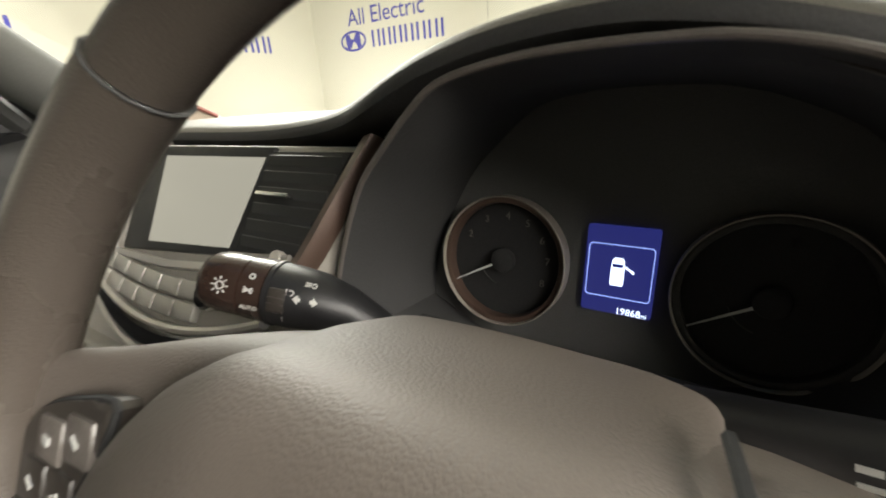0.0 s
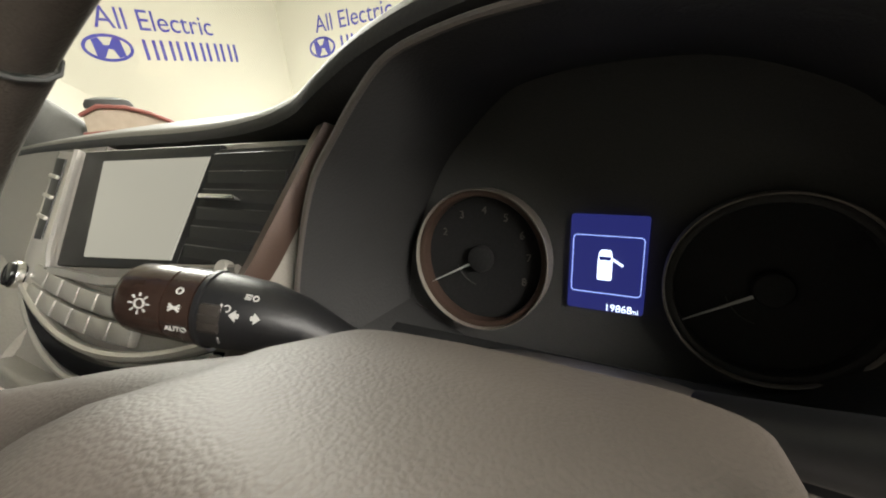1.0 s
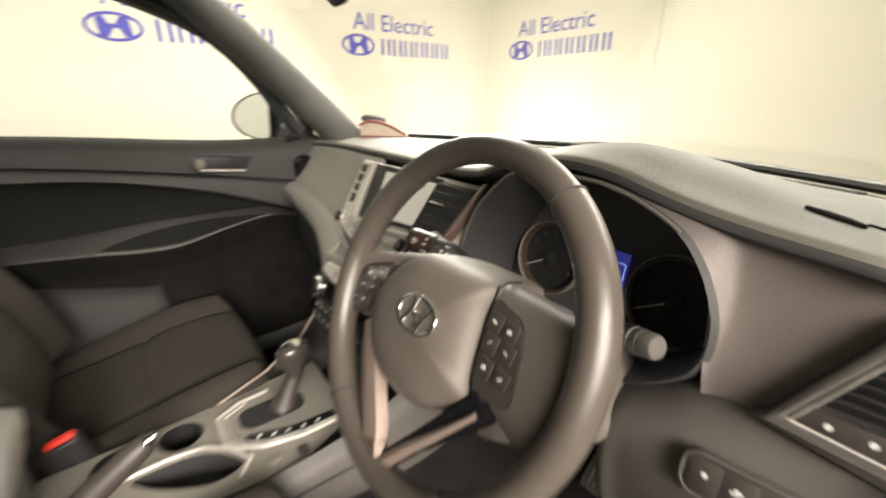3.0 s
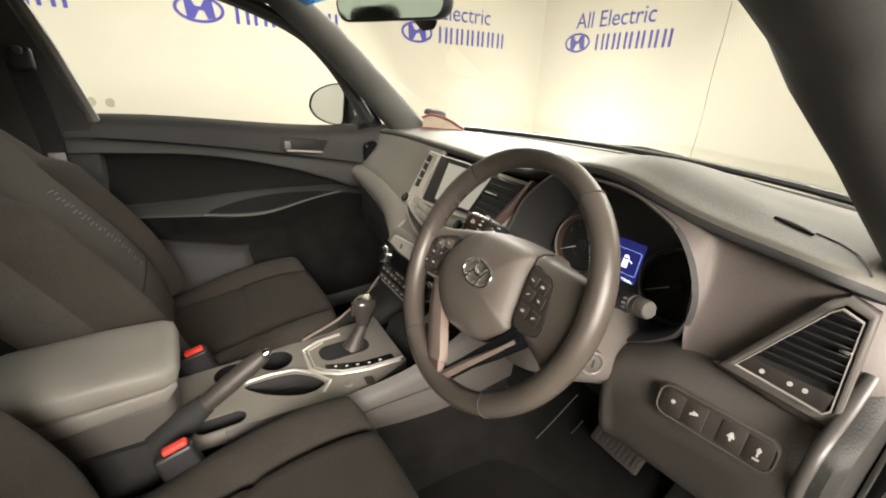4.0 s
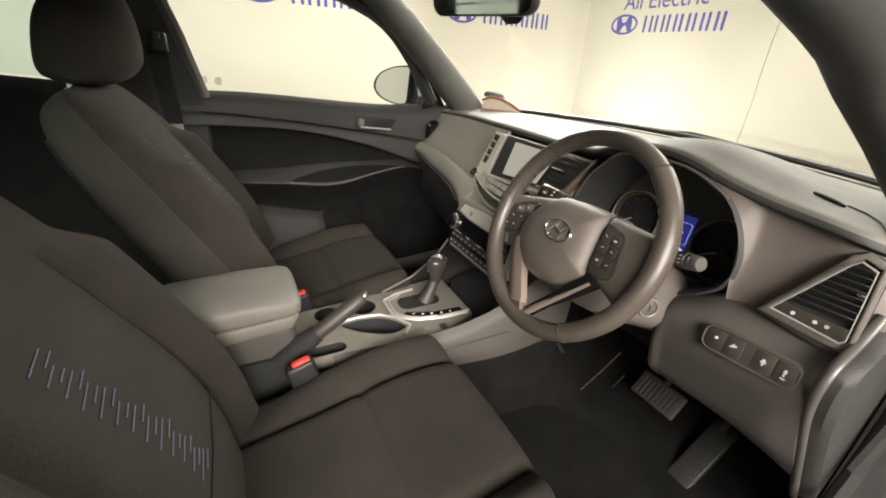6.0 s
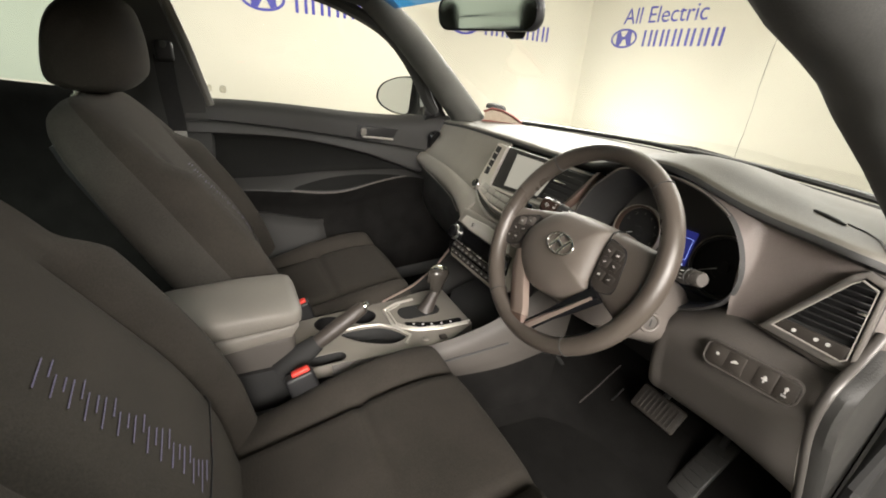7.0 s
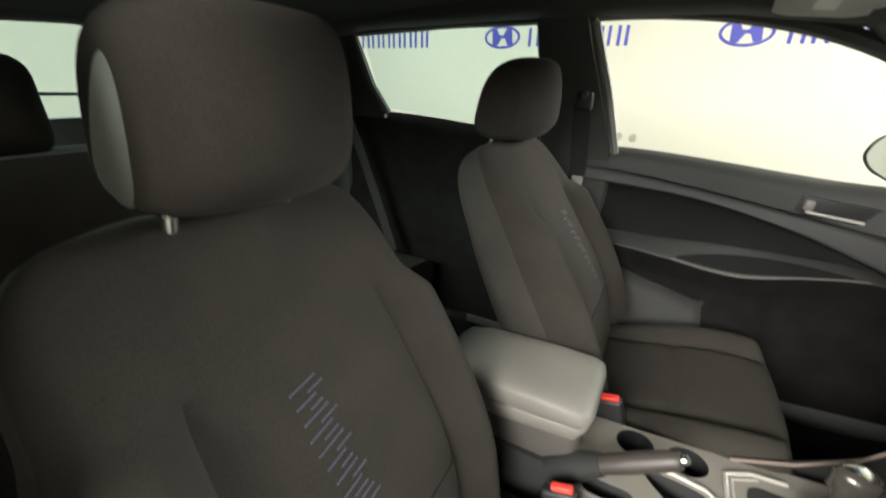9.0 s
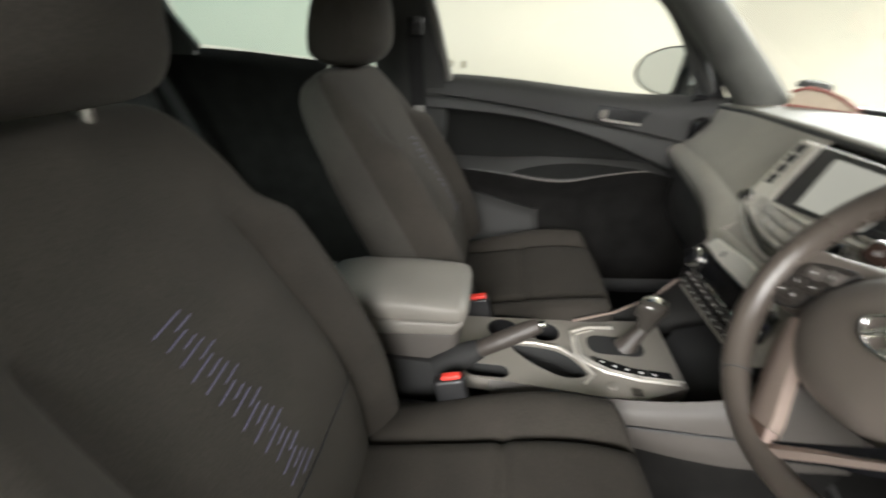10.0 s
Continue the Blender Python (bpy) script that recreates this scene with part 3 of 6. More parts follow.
def outer_mirror():
    m = axes((-0.93, 0.215, 1.143), (1, 0.28, 0.0), (0, -0.03, 1))
    out = smooth_loop([(-0.172, -0.028), (-0.152, 0.008), (-0.108, 0.034), (-0.022, 0.057), (0.045, 0.063), (0.084, 0.060), (0.082, 0.030), (0.072, -0.020), (0.058, -0.070), (0.020, -0.083), (-0.05, -0.082), (-0.118, -0.070), (-0.155, -0.052)], 56)
    cx, cy = -0.03, -0.01

    def grown(k, z):
        return [m @ Vector((cx + (x - cx) * k, cy + (y - cy) * (1 + (k - 1) * 1.5), z)) for x, y in out]
    e = part("door_mirror", lofted([grown(0.985, -0.004), grown(1.0, 0.006), grown(1.035, 0.006), grown(1.05, -0.012), grown(1.05, -0.05), grown(0.95, -0.095), grown(0.6, -0.125), grown(0.2, -0.135)]), BLACK, shell, "black outer door mirror reflecting the cream wall")
    part("mirror_glass", prism(out, 0.003, m @ pose(0, 0, 0.002)), MIRROR, e)
    part("arm", prism([(0.070, 0.062), (0.112, 0.061), (0.124, -0.078), (0.040, -0.084)], 0.05, m @ pose(0, 0, -0.012), 0.004), BLACK, e)
    part("arm_cover", prism([(0.113, 0.062), (0.148, 0.060), (0.158, -0.068), (0.126, -0.080)], 0.04, m @ pose(0, 0, -0.006), 0.004), PAINT, e, "white painted edge of the arm")
    part("foot", tube([m @ Vector((0.13, -0.05, -0.04)), (-0.76, 0.25, 1.075), (-0.72, 0.26, 1.06)], 0.03, 0.02, 10), BLACK, e)
    return e


outer_mirror()


def rear_door(s):
    e = part("rear_door", sheet(lambda u, v: (lambda y, z: (s * (0.735 - 0.03 * sstep(0, 0.03, sill_z(y) - z) - 0.02 * sstep(0.9, 0.82, z)), y, z))(-1.60 + 0.90 * u, 0.42 + (sill_z(-1.60 + 0.90 * u) - 0.42) * v), 20, 40, (s * 0.02, 0, 0)), CARPET, shell, "closed rear door with dark lining and green tinted glass")
    panes.append(part("window_pane", sheet(lambda u, v: (s * (side_x(1.15 + 0.30 * v) + 0.01), -1.36 + 0.66 * u, (1.185 - 0.055 * u) + (0.26 + 0.05 * u) * v), 6, 6), GREEN, e, "green tinted pane"))
    part("window_frame", tube([(s * side_x(1.44), -0.70, 1.452), (s * side_x(1.44), -1.0, 1.45), (s * side_x(1.43), -1.38, 1.435)], 0.03, 0.018, 8), PILLAR, e)
    part("fixed_pillar", tube([(s * side_x(1.17), -1.33, 1.17), (s * side_x(1.30), -1.365, 1.27), (s * side_x(1.43), -1.395, 1.43)], 0.02, 0.016, 8), PILLAR, e)
    part("corner_trim", lofted([[(s * (side_x(z) - 0.01 + dx), -1.345 - 0.03 * (z - 1.18) / 0.2 + dy, z) for dx, dy in ((0, 0), (0.02, 0), (0.02, -w), (0, -w))] for z, w in ((1.15, 0.25), (1.25, 0.16), (1.43, 0.12))]), PILLAR, e)
    return e


rear_door(-1)
rear_door(1)

for p in panes:
    if p.data.materials[0] != GREEN:
        p.visible_shadow = False


# ---------------- seats ----------------
def cushion_point(u, v, front=-0.10, back=-0.53):
    """Seat pad round a ring u at v from back to front; x about the seat's middle."""
    y = back + (front - back) * v
    w, top, thick = spline([(0, 0.235, 0.612, 0.12), (0.35, 0.25, 0.632, 0.145), (0.7, 0.255, 0.662, 0.16), (0.9, 0.245, 0.668, 0.156), (0.97, 0.235, 0.655, 0.13), (1.0, 0.215, 0.62, 0.06)], v)
    a = 2 * math.pi * u
    c, s = math.cos(a), math.sin(a)
    x = w * math.copysign(abs(c) ** 0.5, c)
    z = top - thick / 2 + thick / 2 * math.copysign(abs(s) ** 0.42, s)
    if s > 0:
        q = abs(x) / w
        lift = 0.030 * sstep(0.58, 0.80, q) * sstep(1.02, 0.86, q) * sstep(-0.1, 0.5, v)
        crease = -0.017 * math.exp(-((q - 0.60) / 0.035) ** 2)
        z += (lift + crease) * min(1, 4 * s) * (1 - sstep(0.92, 1, v)) - 0.008 * math.exp(-((v - 0.52) / 0.02) ** 2) * (q < 0.6)
    y += 0.018 * (1 - (x / 0.26) ** 2) * sstep(0.6, 1, v)
    return x, y, z


def back_point(u, v):
    """Backrest round a ring u at height v."""
    h = 0.604 * v
    w, thick = spline([(0, 0.232, 0.12), (0.15, 0.250, 0.16), (0.35, 0.254, 0.175), (0.55, 0.249, 0.165), (0.67, 0.240, 0.155), (0.72, 0.232, 0.15), (0.83, 0.224, 0.135), (0.91, 0.208, 0.12), (0.955, 0.190, 0.10), (0.985, 0.160, 0.07), (1.0, 0.110, 0.03)], v)
    a = 2 * math.pi * u
    c, s = math.cos(a), math.sin(a)
    x = w * math.copysign(abs(c) ** 0.5, c)
    y = -0.085 + thick / 2 * math.copysign(abs(s) ** 0.45, s)
    if s > 0:
        q = abs(x) / w
        fade = 0.25 * sstep(0.95, 0.7, v) + 0.75 * sstep(0.735, 0.63, v)
        y += (0.045 * sstep(0.55, 0.82, q) * sstep(1.03, 0.88, q) * fade - 0.018 * math.exp(-((q - 0.57) / 0.03) ** 2) * sstep(0.80, 0.66, v)) * min(1, 4 * s)
        y += 0.012 * sstep(0.0, 0.3, v) * sstep(0.6, 0.3, v) * (1 - q)
    return x, y, h


HEADREST = smooth_loop([(-0.022, 0.030), (-0.014, 0.090), (0.003, 0.138), (0.030, 0.170), (0.062, 0.183), (0.092, 0.172), (0.105, 0.132), (0.108, 0.080), (0.102, 0.036), (0.085, 0.007), (0.045, 0.001), (0.0, 0.009)], 56)
HEAD_SIDE = smooth_loop([(0.062, 0.158), (0.035, 0.136), (0.010, 0.096), (-0.007, 0.054), (-0.008, 0.028), (0.013, 0.014), (0.042, 0.004), (0.060, 0.030), (0.072, 0.095), (0.074, 0.136)], 40)


def ring_part(f, nu, nv, m):
    rings = [[m @ Vector(f(i / nu, j / nv)) for i in range(nu)] for j in range(nv + 1)]
    return lofted(rings)


def car_seat(cx, dy, label, side, lean=0.0, ahead=0.0):
    """side: which way the console lies (-1: at smaller x)."""
    e = thing("front_seat", label, "seat", "front seats")
    base = pose(cx, dy, 0)
    BACK = pose(0, -0.50, 0.63, 24.5 + lean) @ pose(0, ahead, 0)
    part("cushion", ring_part(cushion_point, 88, 60, base @ pose(0, 0, -0.012 if side > 0 else 0)), CLOTH, e, smooth=60)
    back = part("backrest", ring_part(back_point, 88, 70, base @ BACK), CLOTH, e, smooth=60)
    back.data.materials.append(BOLSTER)
    for f in back.data.polygons:
        if math.sin(2 * math.pi * (f.vertices[0] % 88 + 0.5) / 88) < 0.12:
            f.material_index = 1
    # back shell
    part("back_shell", lofted([[base @ BACK @ Vector((w * x, y, h)) for x, y in ((-1, -0.13), (-0.9, -0.165), (0, -0.185), (0.9, -0.165), (1, -0.13), (0.9, -0.125), (0, -0.125), (-0.9, -0.125))] for h, w in ((0.02, 0.20), (0.2, 0.222), (0.40, 0.19), (0.50, 0.165), (0.545, 0.13))]), BLACK, e)
    # side piping
    for s in (-1, 1):
        part("seam", tube([base @ BACK @ Vector((s * w, -0.055, h)) for h, w in ((0.05, 0.236), (0.15, 0.246), (0.25, 0.247), (0.35, 0.24), (0.45, 0.225), (0.51, 0.207))], 0.003, 0.003, 6), CLOTH_SIDE, e)
    # headrest: a deep pad with flat sides and a bowed front, on two posts
    py, pz = (-0.795, 1.162) if side < 0 else (-0.754, 1.157)

    def pad_ring(x):
        q = abs(x) / 0.112
        k = 0.72 + 0.28 * (1 - min(1, q) ** 4) ** 0.5
        out = []
        for y, z in HEADREST:
            yy = 0.045 + (y - 0.045) * k + 0.040 * (1 - q**2.4) * sstep(0.02, 0.09, y) * sstep(-0.03, 0.05, z)
            out.append((cx + x, py + yy, pz + 0.078 + (z - 0.078) * k))
        return out
    part("headrest", lofted([pad_ring(0.112 * x) for x in (-1.0, -0.99, -0.97, -0.93, -0.87, -0.78, -0.65, -0.45, -0.2, 0, 0.2, 0.45, 0.65, 0.78, 0.87, 0.93, 0.97, 0.99, 1.0)]), CLOTH, e, smooth=60)
    for s in (-1, 1):
        m = axes((cx + s * 0.1125, py, pz), (0, s, 0), (0, 0, 1))
        # driver's headrest sides are coloured paler, for window and door light on them
        part("headrest_side", prism([(s * (0.045 + (y - 0.045) * 0.80), 0.08 + (z - 0.085) * 0.80) for y, z in HEAD_SIDE], 0.004, m, 0.0015), VINYL if side < 0 else CLOTH, e, "grey vinyl side, paler for the light falling on it" if side < 0 else "")
        part("headrest_post", tube([(cx + s * 0.072, py + 0.03, pz + 0.03), (cx + s * 0.072, py + 0.012, pz - 0.045)], 0.006, 0.006, 10), CHROME, e, "chrome post")
        part("post_guide", tube([(cx + s * 0.072, py + 0.021, pz - 0.004), (cx + s * 0.072, py + 0.016, pz - 0.024)], 0.0095, 0.0095, 12), CHROME, e)
    # frame and side cover below the cushion
    part("seat_base", rbox(0.44, 0.40, 0.13, base @ pose(0, -0.34, 0.485), 0.03, 3), BLACK, e)
    for s in (-1, 1):
        part("side_cover", rbox(0.03, 0.36, 0.09, base @ pose(s * 0.245, -0.38, 0.545), 0.013, 3), BLACK, e)
        part("runner", rbox(0.04, 0.46, 0.03, base @ pose(s * 0.19, -0.34, 0.405), 0.005), BLACK, e)
    # seams sewn into the backrest
    for s in (-1, 1):
        part("seam", tube([base @ BACK @ surface_at(s * (0.142 - 0.03 * (h - 0.12)), h) for h in [0.08 + 0.035 * k for k in range(11)]], 0.0012, 0.0012, 6), BLACK, e)
    part("seam", tube([base @ BACK @ surface_at(-0.15 + 0.025 * k, 0.135 - 0.00012 * (k - 6) ** 2) for k in range(13)], 0.0012, 0.0012, 6), BLACK, e)
    if side < 0:
        tag = axes((cx + 0.246, -0.675, 0.998), (0, 0.41, -0.91), (0, 0.91, 0.41))
        g = part("tag", prism(rounded(0.044, 0.014, 0.002, 2), 0.003, tag @ pose(0, 0, 0.002)), BLACK, e, "black sewn tag with white lettering")
        part("lettering", text_mesh("AIRBAG", 0.0105, tag @ pose(-0.020, -0.0037, 0.0024), 0.0002), WHITE, g)
    # embroidered strokes on the backrest's front
    for k in range(26):
        h = 0.378 - 0.0092 * k
        ln = (0.040, 0.026, 0.034, 0.022)[k % 4] * (1.0 - 0.1 * math.sin(k * 0.7))
        x0 = side * -0.028 + (0.006, -0.008, 0.010, 0.0)[k % 4] - ln / 2
        bm = bmesh.new()
        row = []
        for i in range(5):
            x = x0 + ln * i / 4
            p = surface_at(x, h + 0.12 * side * (x - x0 - ln / 2))
            row.append([bm.verts.new(base @ BACK @ (p + Vector((0, dy, dz)))) for dy, dz in ((0, -0.0010), (0.0008, 0), (0, 0.0010))])
        for p, q in zip(row, row[1:]):
            for i in range(2):
                bm.faces.new((p[i], q[i], q[i + 1], p[i + 1]))
        part("stitch", bm, THREAD, e, "purple-grey embroidered stroke" if k == 0 else "")
    return e


def surface_at(x, h):
    """A place just in front of the backrest's face."""
    v = h / 0.604
    lo, hi = 0.02, 0.48
    for _ in range(30):
        mid = (lo + hi) / 2
        if back_point(mid, v)[0] > x:
            lo = mid
        else:
            hi = mid
    p = back_point(lo, v)
    return Vector((x, p[1] + 0.0015, h))


driver = car_seat(0.366, 0.0, "dark brown cloth driver's seat with purple-grey stitched strokes", -1)
passenger = car_seat(-0.36, 0.065, "dark brown cloth passenger seat beside the armrest", 1, 4.0, 0.06)


def rear_bench():
    e = thing("rear_bench", "black cloth rear bench with raised headrests", "car seat")

    def f(u, v):
        a = 2 * math.pi * u
        c, s = math.cos(a), math.sin(a)
        x = 0.62 * math.copysign(abs(c) ** 0.4, c)
        return x, -1.50 - 0.20 * v + 0.07 * math.copysign(abs(s) ** 0.5, s), 0.64 + 0.46 * v
    part("backrest", ring_part(f, 40, 8, Matrix()), CLOTH, e)

    def g(u, v):
        a = 2 * math.pi * u
        c, s = math.cos(a), math.sin(a)
        return 0.62 * math.copysign(abs(c) ** 0.4, c), -1.52 + 0.45 * v, 0.60 + 0.085 * math.copysign(abs(s) ** 0.5, s)
    part("cushion", ring_part(g, 40, 8, Matrix()), CLOTH, e)
    for x in (-0.36, 0.36):
        part("headrest", rbox(0.28, 0.12, 0.24, pose(x * 0.88, -1.74, 1.20, 10), 0.055, 4), CLOTH, e)
    return e


rear_bench()


def seat_belt(s):
    e = thing("seat_belt", "black seat belt hanging on the middle pillar", "seat belt")
    x = s * 0.655
    rings = []
    for y, z in ((-0.60, 1.235), (-0.603, 1.15), (-0.60, 1.05), (-0.605, 0.9), (-0.62, 0.6), (-0.64, 0.45)):
        xx = s * (side_x(z) - 0.06)
        rings.append([(xx, y - 0.023, z), (xx, y + 0.023, z), (xx + s * 0.002, y + 0.023, z), (xx + s * 0.002, y - 0.023, z)])
    part("webbing", lofted(rings), WEB, e)
    part("upper_anchor", rbox(0.02, 0.045, 0.05, pose(s * (side_x(1.245) - 0.055), -0.595, 1.245), 0.008, 3), BLACK, e)
    part("anchor_bolt", disc(0.009, 0.01, axes((s * (side_x(1.255) - 0.068), -0.595, 1.262), (0, -s, 0), (0, 0, 1)), 14, 0.002), PILLAR, e)
    part("tongue", rbox(0.008, 0.034, 0.05, pose(s * (side_x(1.0) - 0.066), -0.595, 1.0), 0.003), DIM, e, "dull steel tongue")
    return e


seat_belt(-1)
rb = thing("seat_belt", "black rear seat belt hanging beside the bench", "seat belt")
part("webbing", lofted([[(x, y - 0.02, z), (x, y + 0.02, z), (x - 0.002, y + 0.02, z), (x - 0.002, y - 0.02, z)] for x, y, z in ((-0.60, -1.52, 1.40), (-0.60, -1.47, 1.22), (-0.585, -1.36, 1.0), (-0.57, -1.27, 0.80), (-0.56, -1.22, 0.68))]), WEB, rb)


def buckle(x, y, z, lean):
    e = thing("belt_buckle", "black belt buckle with a red release button", "belt buckle", "belt buckles")
    m = pose(x, y, z, 14, lean, 0)
    part("body", rbox(0.026, 0.058, 0.11, m @ pose(0, -0.004, -0.060), 0.007, 3), BLACK, e)
    part("release_button", rbox(0.015, 0.036, 0.012, m @ pose(0, 0.001, -0.004), 0.0035, 3), RED, e, "red release button")
    part("stalk", rbox(0.018, 0.036, 0.14, m @ pose(0, -0.004, -0.175), 0.004), BLACK, e)
    return e


buckle(0.131, -0.403, 0.682, -6)
buckle(-0.118, -0.366, 0.692, 6)


# ---------------- dashboard ----------------
BROW = [(-0.72, 0.31, 1.060), (-0.50, 0.30, 1.072), (-0.20, 0.275, 1.078), (0.0, 0.265, 1.078), (0.10, 0.25, 1.083), (0.17, 0.23, 1.092), (0.22, 0.207, 1.104), (0.26, 0.200, 1.118), (0.31, 0.197, 1.129), (0.37, 0.197, 1.133), (0.42, 0.20, 1.126), (0.46, 0.204, 1.114), (0.50, 0.208, 1.103), (0.55, 0.211, 1.094), (0.60, 0.210, 1.089), (0.65, 0.207, 1.084), (0.672, 0.217, 1.079), (0.69, 0.245, 1.068), (0.72, 0.30, 1.05)]


def dash_top(u, v):
    """v: 0 at the cowl, 0.8 at the brow, then round it and under."""
    x = -0.72 + 1.44 * u
    yb, zb = spline(BROW, x)
    yc, zc = cowl_y(x), 1.052
    if v < 0.8:
        t = v / 0.8
        y = yc + (yb + 0.02 - yc) * t
        z = zc + (zb - zc) * sstep(0, 0.92, t) + 0.012 * math.sin(math.pi * t)
        z += 0.006 * sstep(0.30, 0.42, x) * sstep(0.60, 0.50, x) * math.exp(-((t - 0.84) / 0.10) ** 2)
        return x, y, z
    a = (v - 0.8) / 0.2 * math.pi
    return x, yb + 0.02 - 0.014 * math.sin(a) + 0.02 * max(0, -math.cos(a)), zb - 0.014 + 0.014 * math.cos(a)


dash = thing("dashboard", "dark grey soft-touch dashboard with a hooded instrument binnacle", "dashboard")
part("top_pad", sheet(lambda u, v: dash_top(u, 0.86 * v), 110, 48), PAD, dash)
# the pad's rolled edge in a darker colour, for the shade below the brow
part("pad_edge_shade", sheet(lambda u, v: dash_top(u, 0.86 + 0.14 * v), 110, 10), HOOD, dash, "rolled edge of the pad, darkened for the shade under the brow")


def face_profile(keys):
    def f(u, v):
        x = keys[0][0] + (keys[-1][0] - keys[0][0]) * u
        flat = spline(keys, x)
        pts = [(k / (len(flat) / 2 - 1), flat[2 * k], flat[2 * k + 1]) for k in range(len(flat) // 2)]
        y, z = spline(pts, v)
        return x, y, z
    return f


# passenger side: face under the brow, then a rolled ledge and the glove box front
part("passenger_face", sheet(face_profile([(-0.72, 0.318, 1.048, 0.285, 1.0, 0.25, 0.96, 0.235, 0.93), (-0.5, 0.308, 1.06, 0.265, 1.0, 0.225, 0.955, 0.21, 0.930), (-0.19, 0.283, 1.066, 0.225, 0.99, 0.178, 0.95, 0.158, 0.925)]), 30, 16, (0, 0.012, 0)), DASH, dash, "grey face, paler in colour for the side window's light")
part("ledge", sheet(face_profile([(-0.72, 0.245, 0.938, 0.215, 0.936, 0.198, 0.918, 0.208, 0.895), (-0.45, 0.222, 0.938, 0.190, 0.936, 0.170, 0.905, 0.188, 0.872), (-0.30, 0.195, 0.935, 0.162, 0.931, 0.142, 0.90, 0.158, 0.868), (-0.19, 0.162, 0.930, 0.138, 0.922, 0.112, 0.89, 0.124, 0.858), (-0.125, 0.150, 0.920, 0.120, 0.905, 0.090, 0.875, 0.100, 0.850)]), 36, 18, (0, 0.012, 0)), DASH, dash, "rolled grey ledge, paler in colour for the side window's light")
part("ledge_line", tube([(-0.70, 0.206, 0.897), (-0.45, 0.184, 0.874), (-0.30, 0.154, 0.870), (-0.20, 0.121, 0.861)], 0.0018, 0.0018, 6), GREYTRIM, dash)
part("glove_box", sheet(face_profile([(-0.72, 0.235, 0.90, 0.222, 0.88, 0.225, 0.80, 0.27, 0.68, 0.36, 0.60), (-0.45, 0.215, 0.88, 0.20, 0.86, 0.205, 0.78, 0.25, 0.66, 0.35, 0.58), (-0.17, 0.15, 0.865, 0.135, 0.84, 0.15, 0.75, 0.22, 0.64, 0.34, 0.56)]), 30, 24, (0, 0.012, 0)), DOORP, dash, "dark glove box front")
vm = axes((-0.695, 0.262, 0.985), (0.35, -1, -0.25), (0.2, 0.3, 1))
part("side_vent", prism(rounded(0.055, 0.085, 0.02), 0.02, vm, 0.004), GLOSS, dash, "black side air vent")
# behind the stack and below the binnacle
part("core", sheet(face_profile([(-0.2, 0.30, 1.05, 0.20, 0.96, 0.15, 0.86, 0.16, 0.7, 0.30, 0.5), (0.16, 0.30, 1.05, 0.20, 0.96, 0.15, 0.86, 0.16, 0.7, 0.30, 0.5)]), 8, 12, (0, 0.012, 0)), MATT, dash)
part("driver_lower_panel", sheet(face_profile([(0.466, 0.235, 0.89, 0.215, 0.885, 0.205, 0.84, 0.205, 0.80, 0.215, 0.745, 0.27, 0.712), (0.474, 0.22, 0.895, 0.18, 0.885, 0.158, 0.85, 0.160, 0.80, 0.182, 0.742, 0.26, 0.700), (0.50, 0.215, 0.91, 0.172, 0.895, 0.150, 0.86, 0.158, 0.80, 0.182, 0.742, 0.26, 0.695), (0.55, 0.21, 0.935, 0.17, 0.905, 0.149, 0.86, 0.160, 0.80, 0.186, 0.742, 0.26, 0.690), (0.66, 0.214, 0.938, 0.178, 0.912, 0.150, 0.868, 0.164, 0.81, 0.198, 0.745, 0.27, 0.670), (0.70, 0.215, 0.938, 0.180, 0.918, 0.150, 0.875, 0.170, 0.82, 0.208, 0.755, 0.28, 0.655)]), 44, 28, (0, 0.012, 0)), LOWP, dash, "brown-grey knee panel")
part("column_recess", sheet(face_profile([(0.15, 0.27, 0.90, 0.25, 0.85, 0.26, 0.72), (0.50, 0.27, 0.90, 0.25, 0.85, 0.26, 0.72)]), 8, 8, (0, 0.012, 0)), MATT, dash)
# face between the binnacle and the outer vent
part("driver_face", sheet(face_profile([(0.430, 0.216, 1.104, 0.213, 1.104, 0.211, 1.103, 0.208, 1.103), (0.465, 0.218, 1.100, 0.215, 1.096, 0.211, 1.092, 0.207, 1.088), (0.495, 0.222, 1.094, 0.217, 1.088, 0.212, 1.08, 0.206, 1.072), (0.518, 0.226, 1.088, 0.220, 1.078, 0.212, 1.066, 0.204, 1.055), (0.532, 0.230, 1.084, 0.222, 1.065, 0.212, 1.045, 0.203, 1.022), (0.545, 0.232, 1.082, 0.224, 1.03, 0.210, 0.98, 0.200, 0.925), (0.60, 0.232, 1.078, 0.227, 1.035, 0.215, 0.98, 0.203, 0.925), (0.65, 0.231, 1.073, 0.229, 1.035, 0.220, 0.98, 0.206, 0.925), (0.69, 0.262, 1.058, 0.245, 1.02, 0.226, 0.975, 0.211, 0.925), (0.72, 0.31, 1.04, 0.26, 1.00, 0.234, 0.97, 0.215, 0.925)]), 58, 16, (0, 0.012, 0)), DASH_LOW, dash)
END = [spline([(k, *p) for k, p in enumerate(((0.265, 1.030), (0.232, 0.985), (0.200, 0.952), (0.160, 0.925), (0.147, 0.885), (0.166, 0.833), (0.215, 0.757), (0.277, 0.660), (0.33, 0.58)))], k / 4) for k in range(33)]
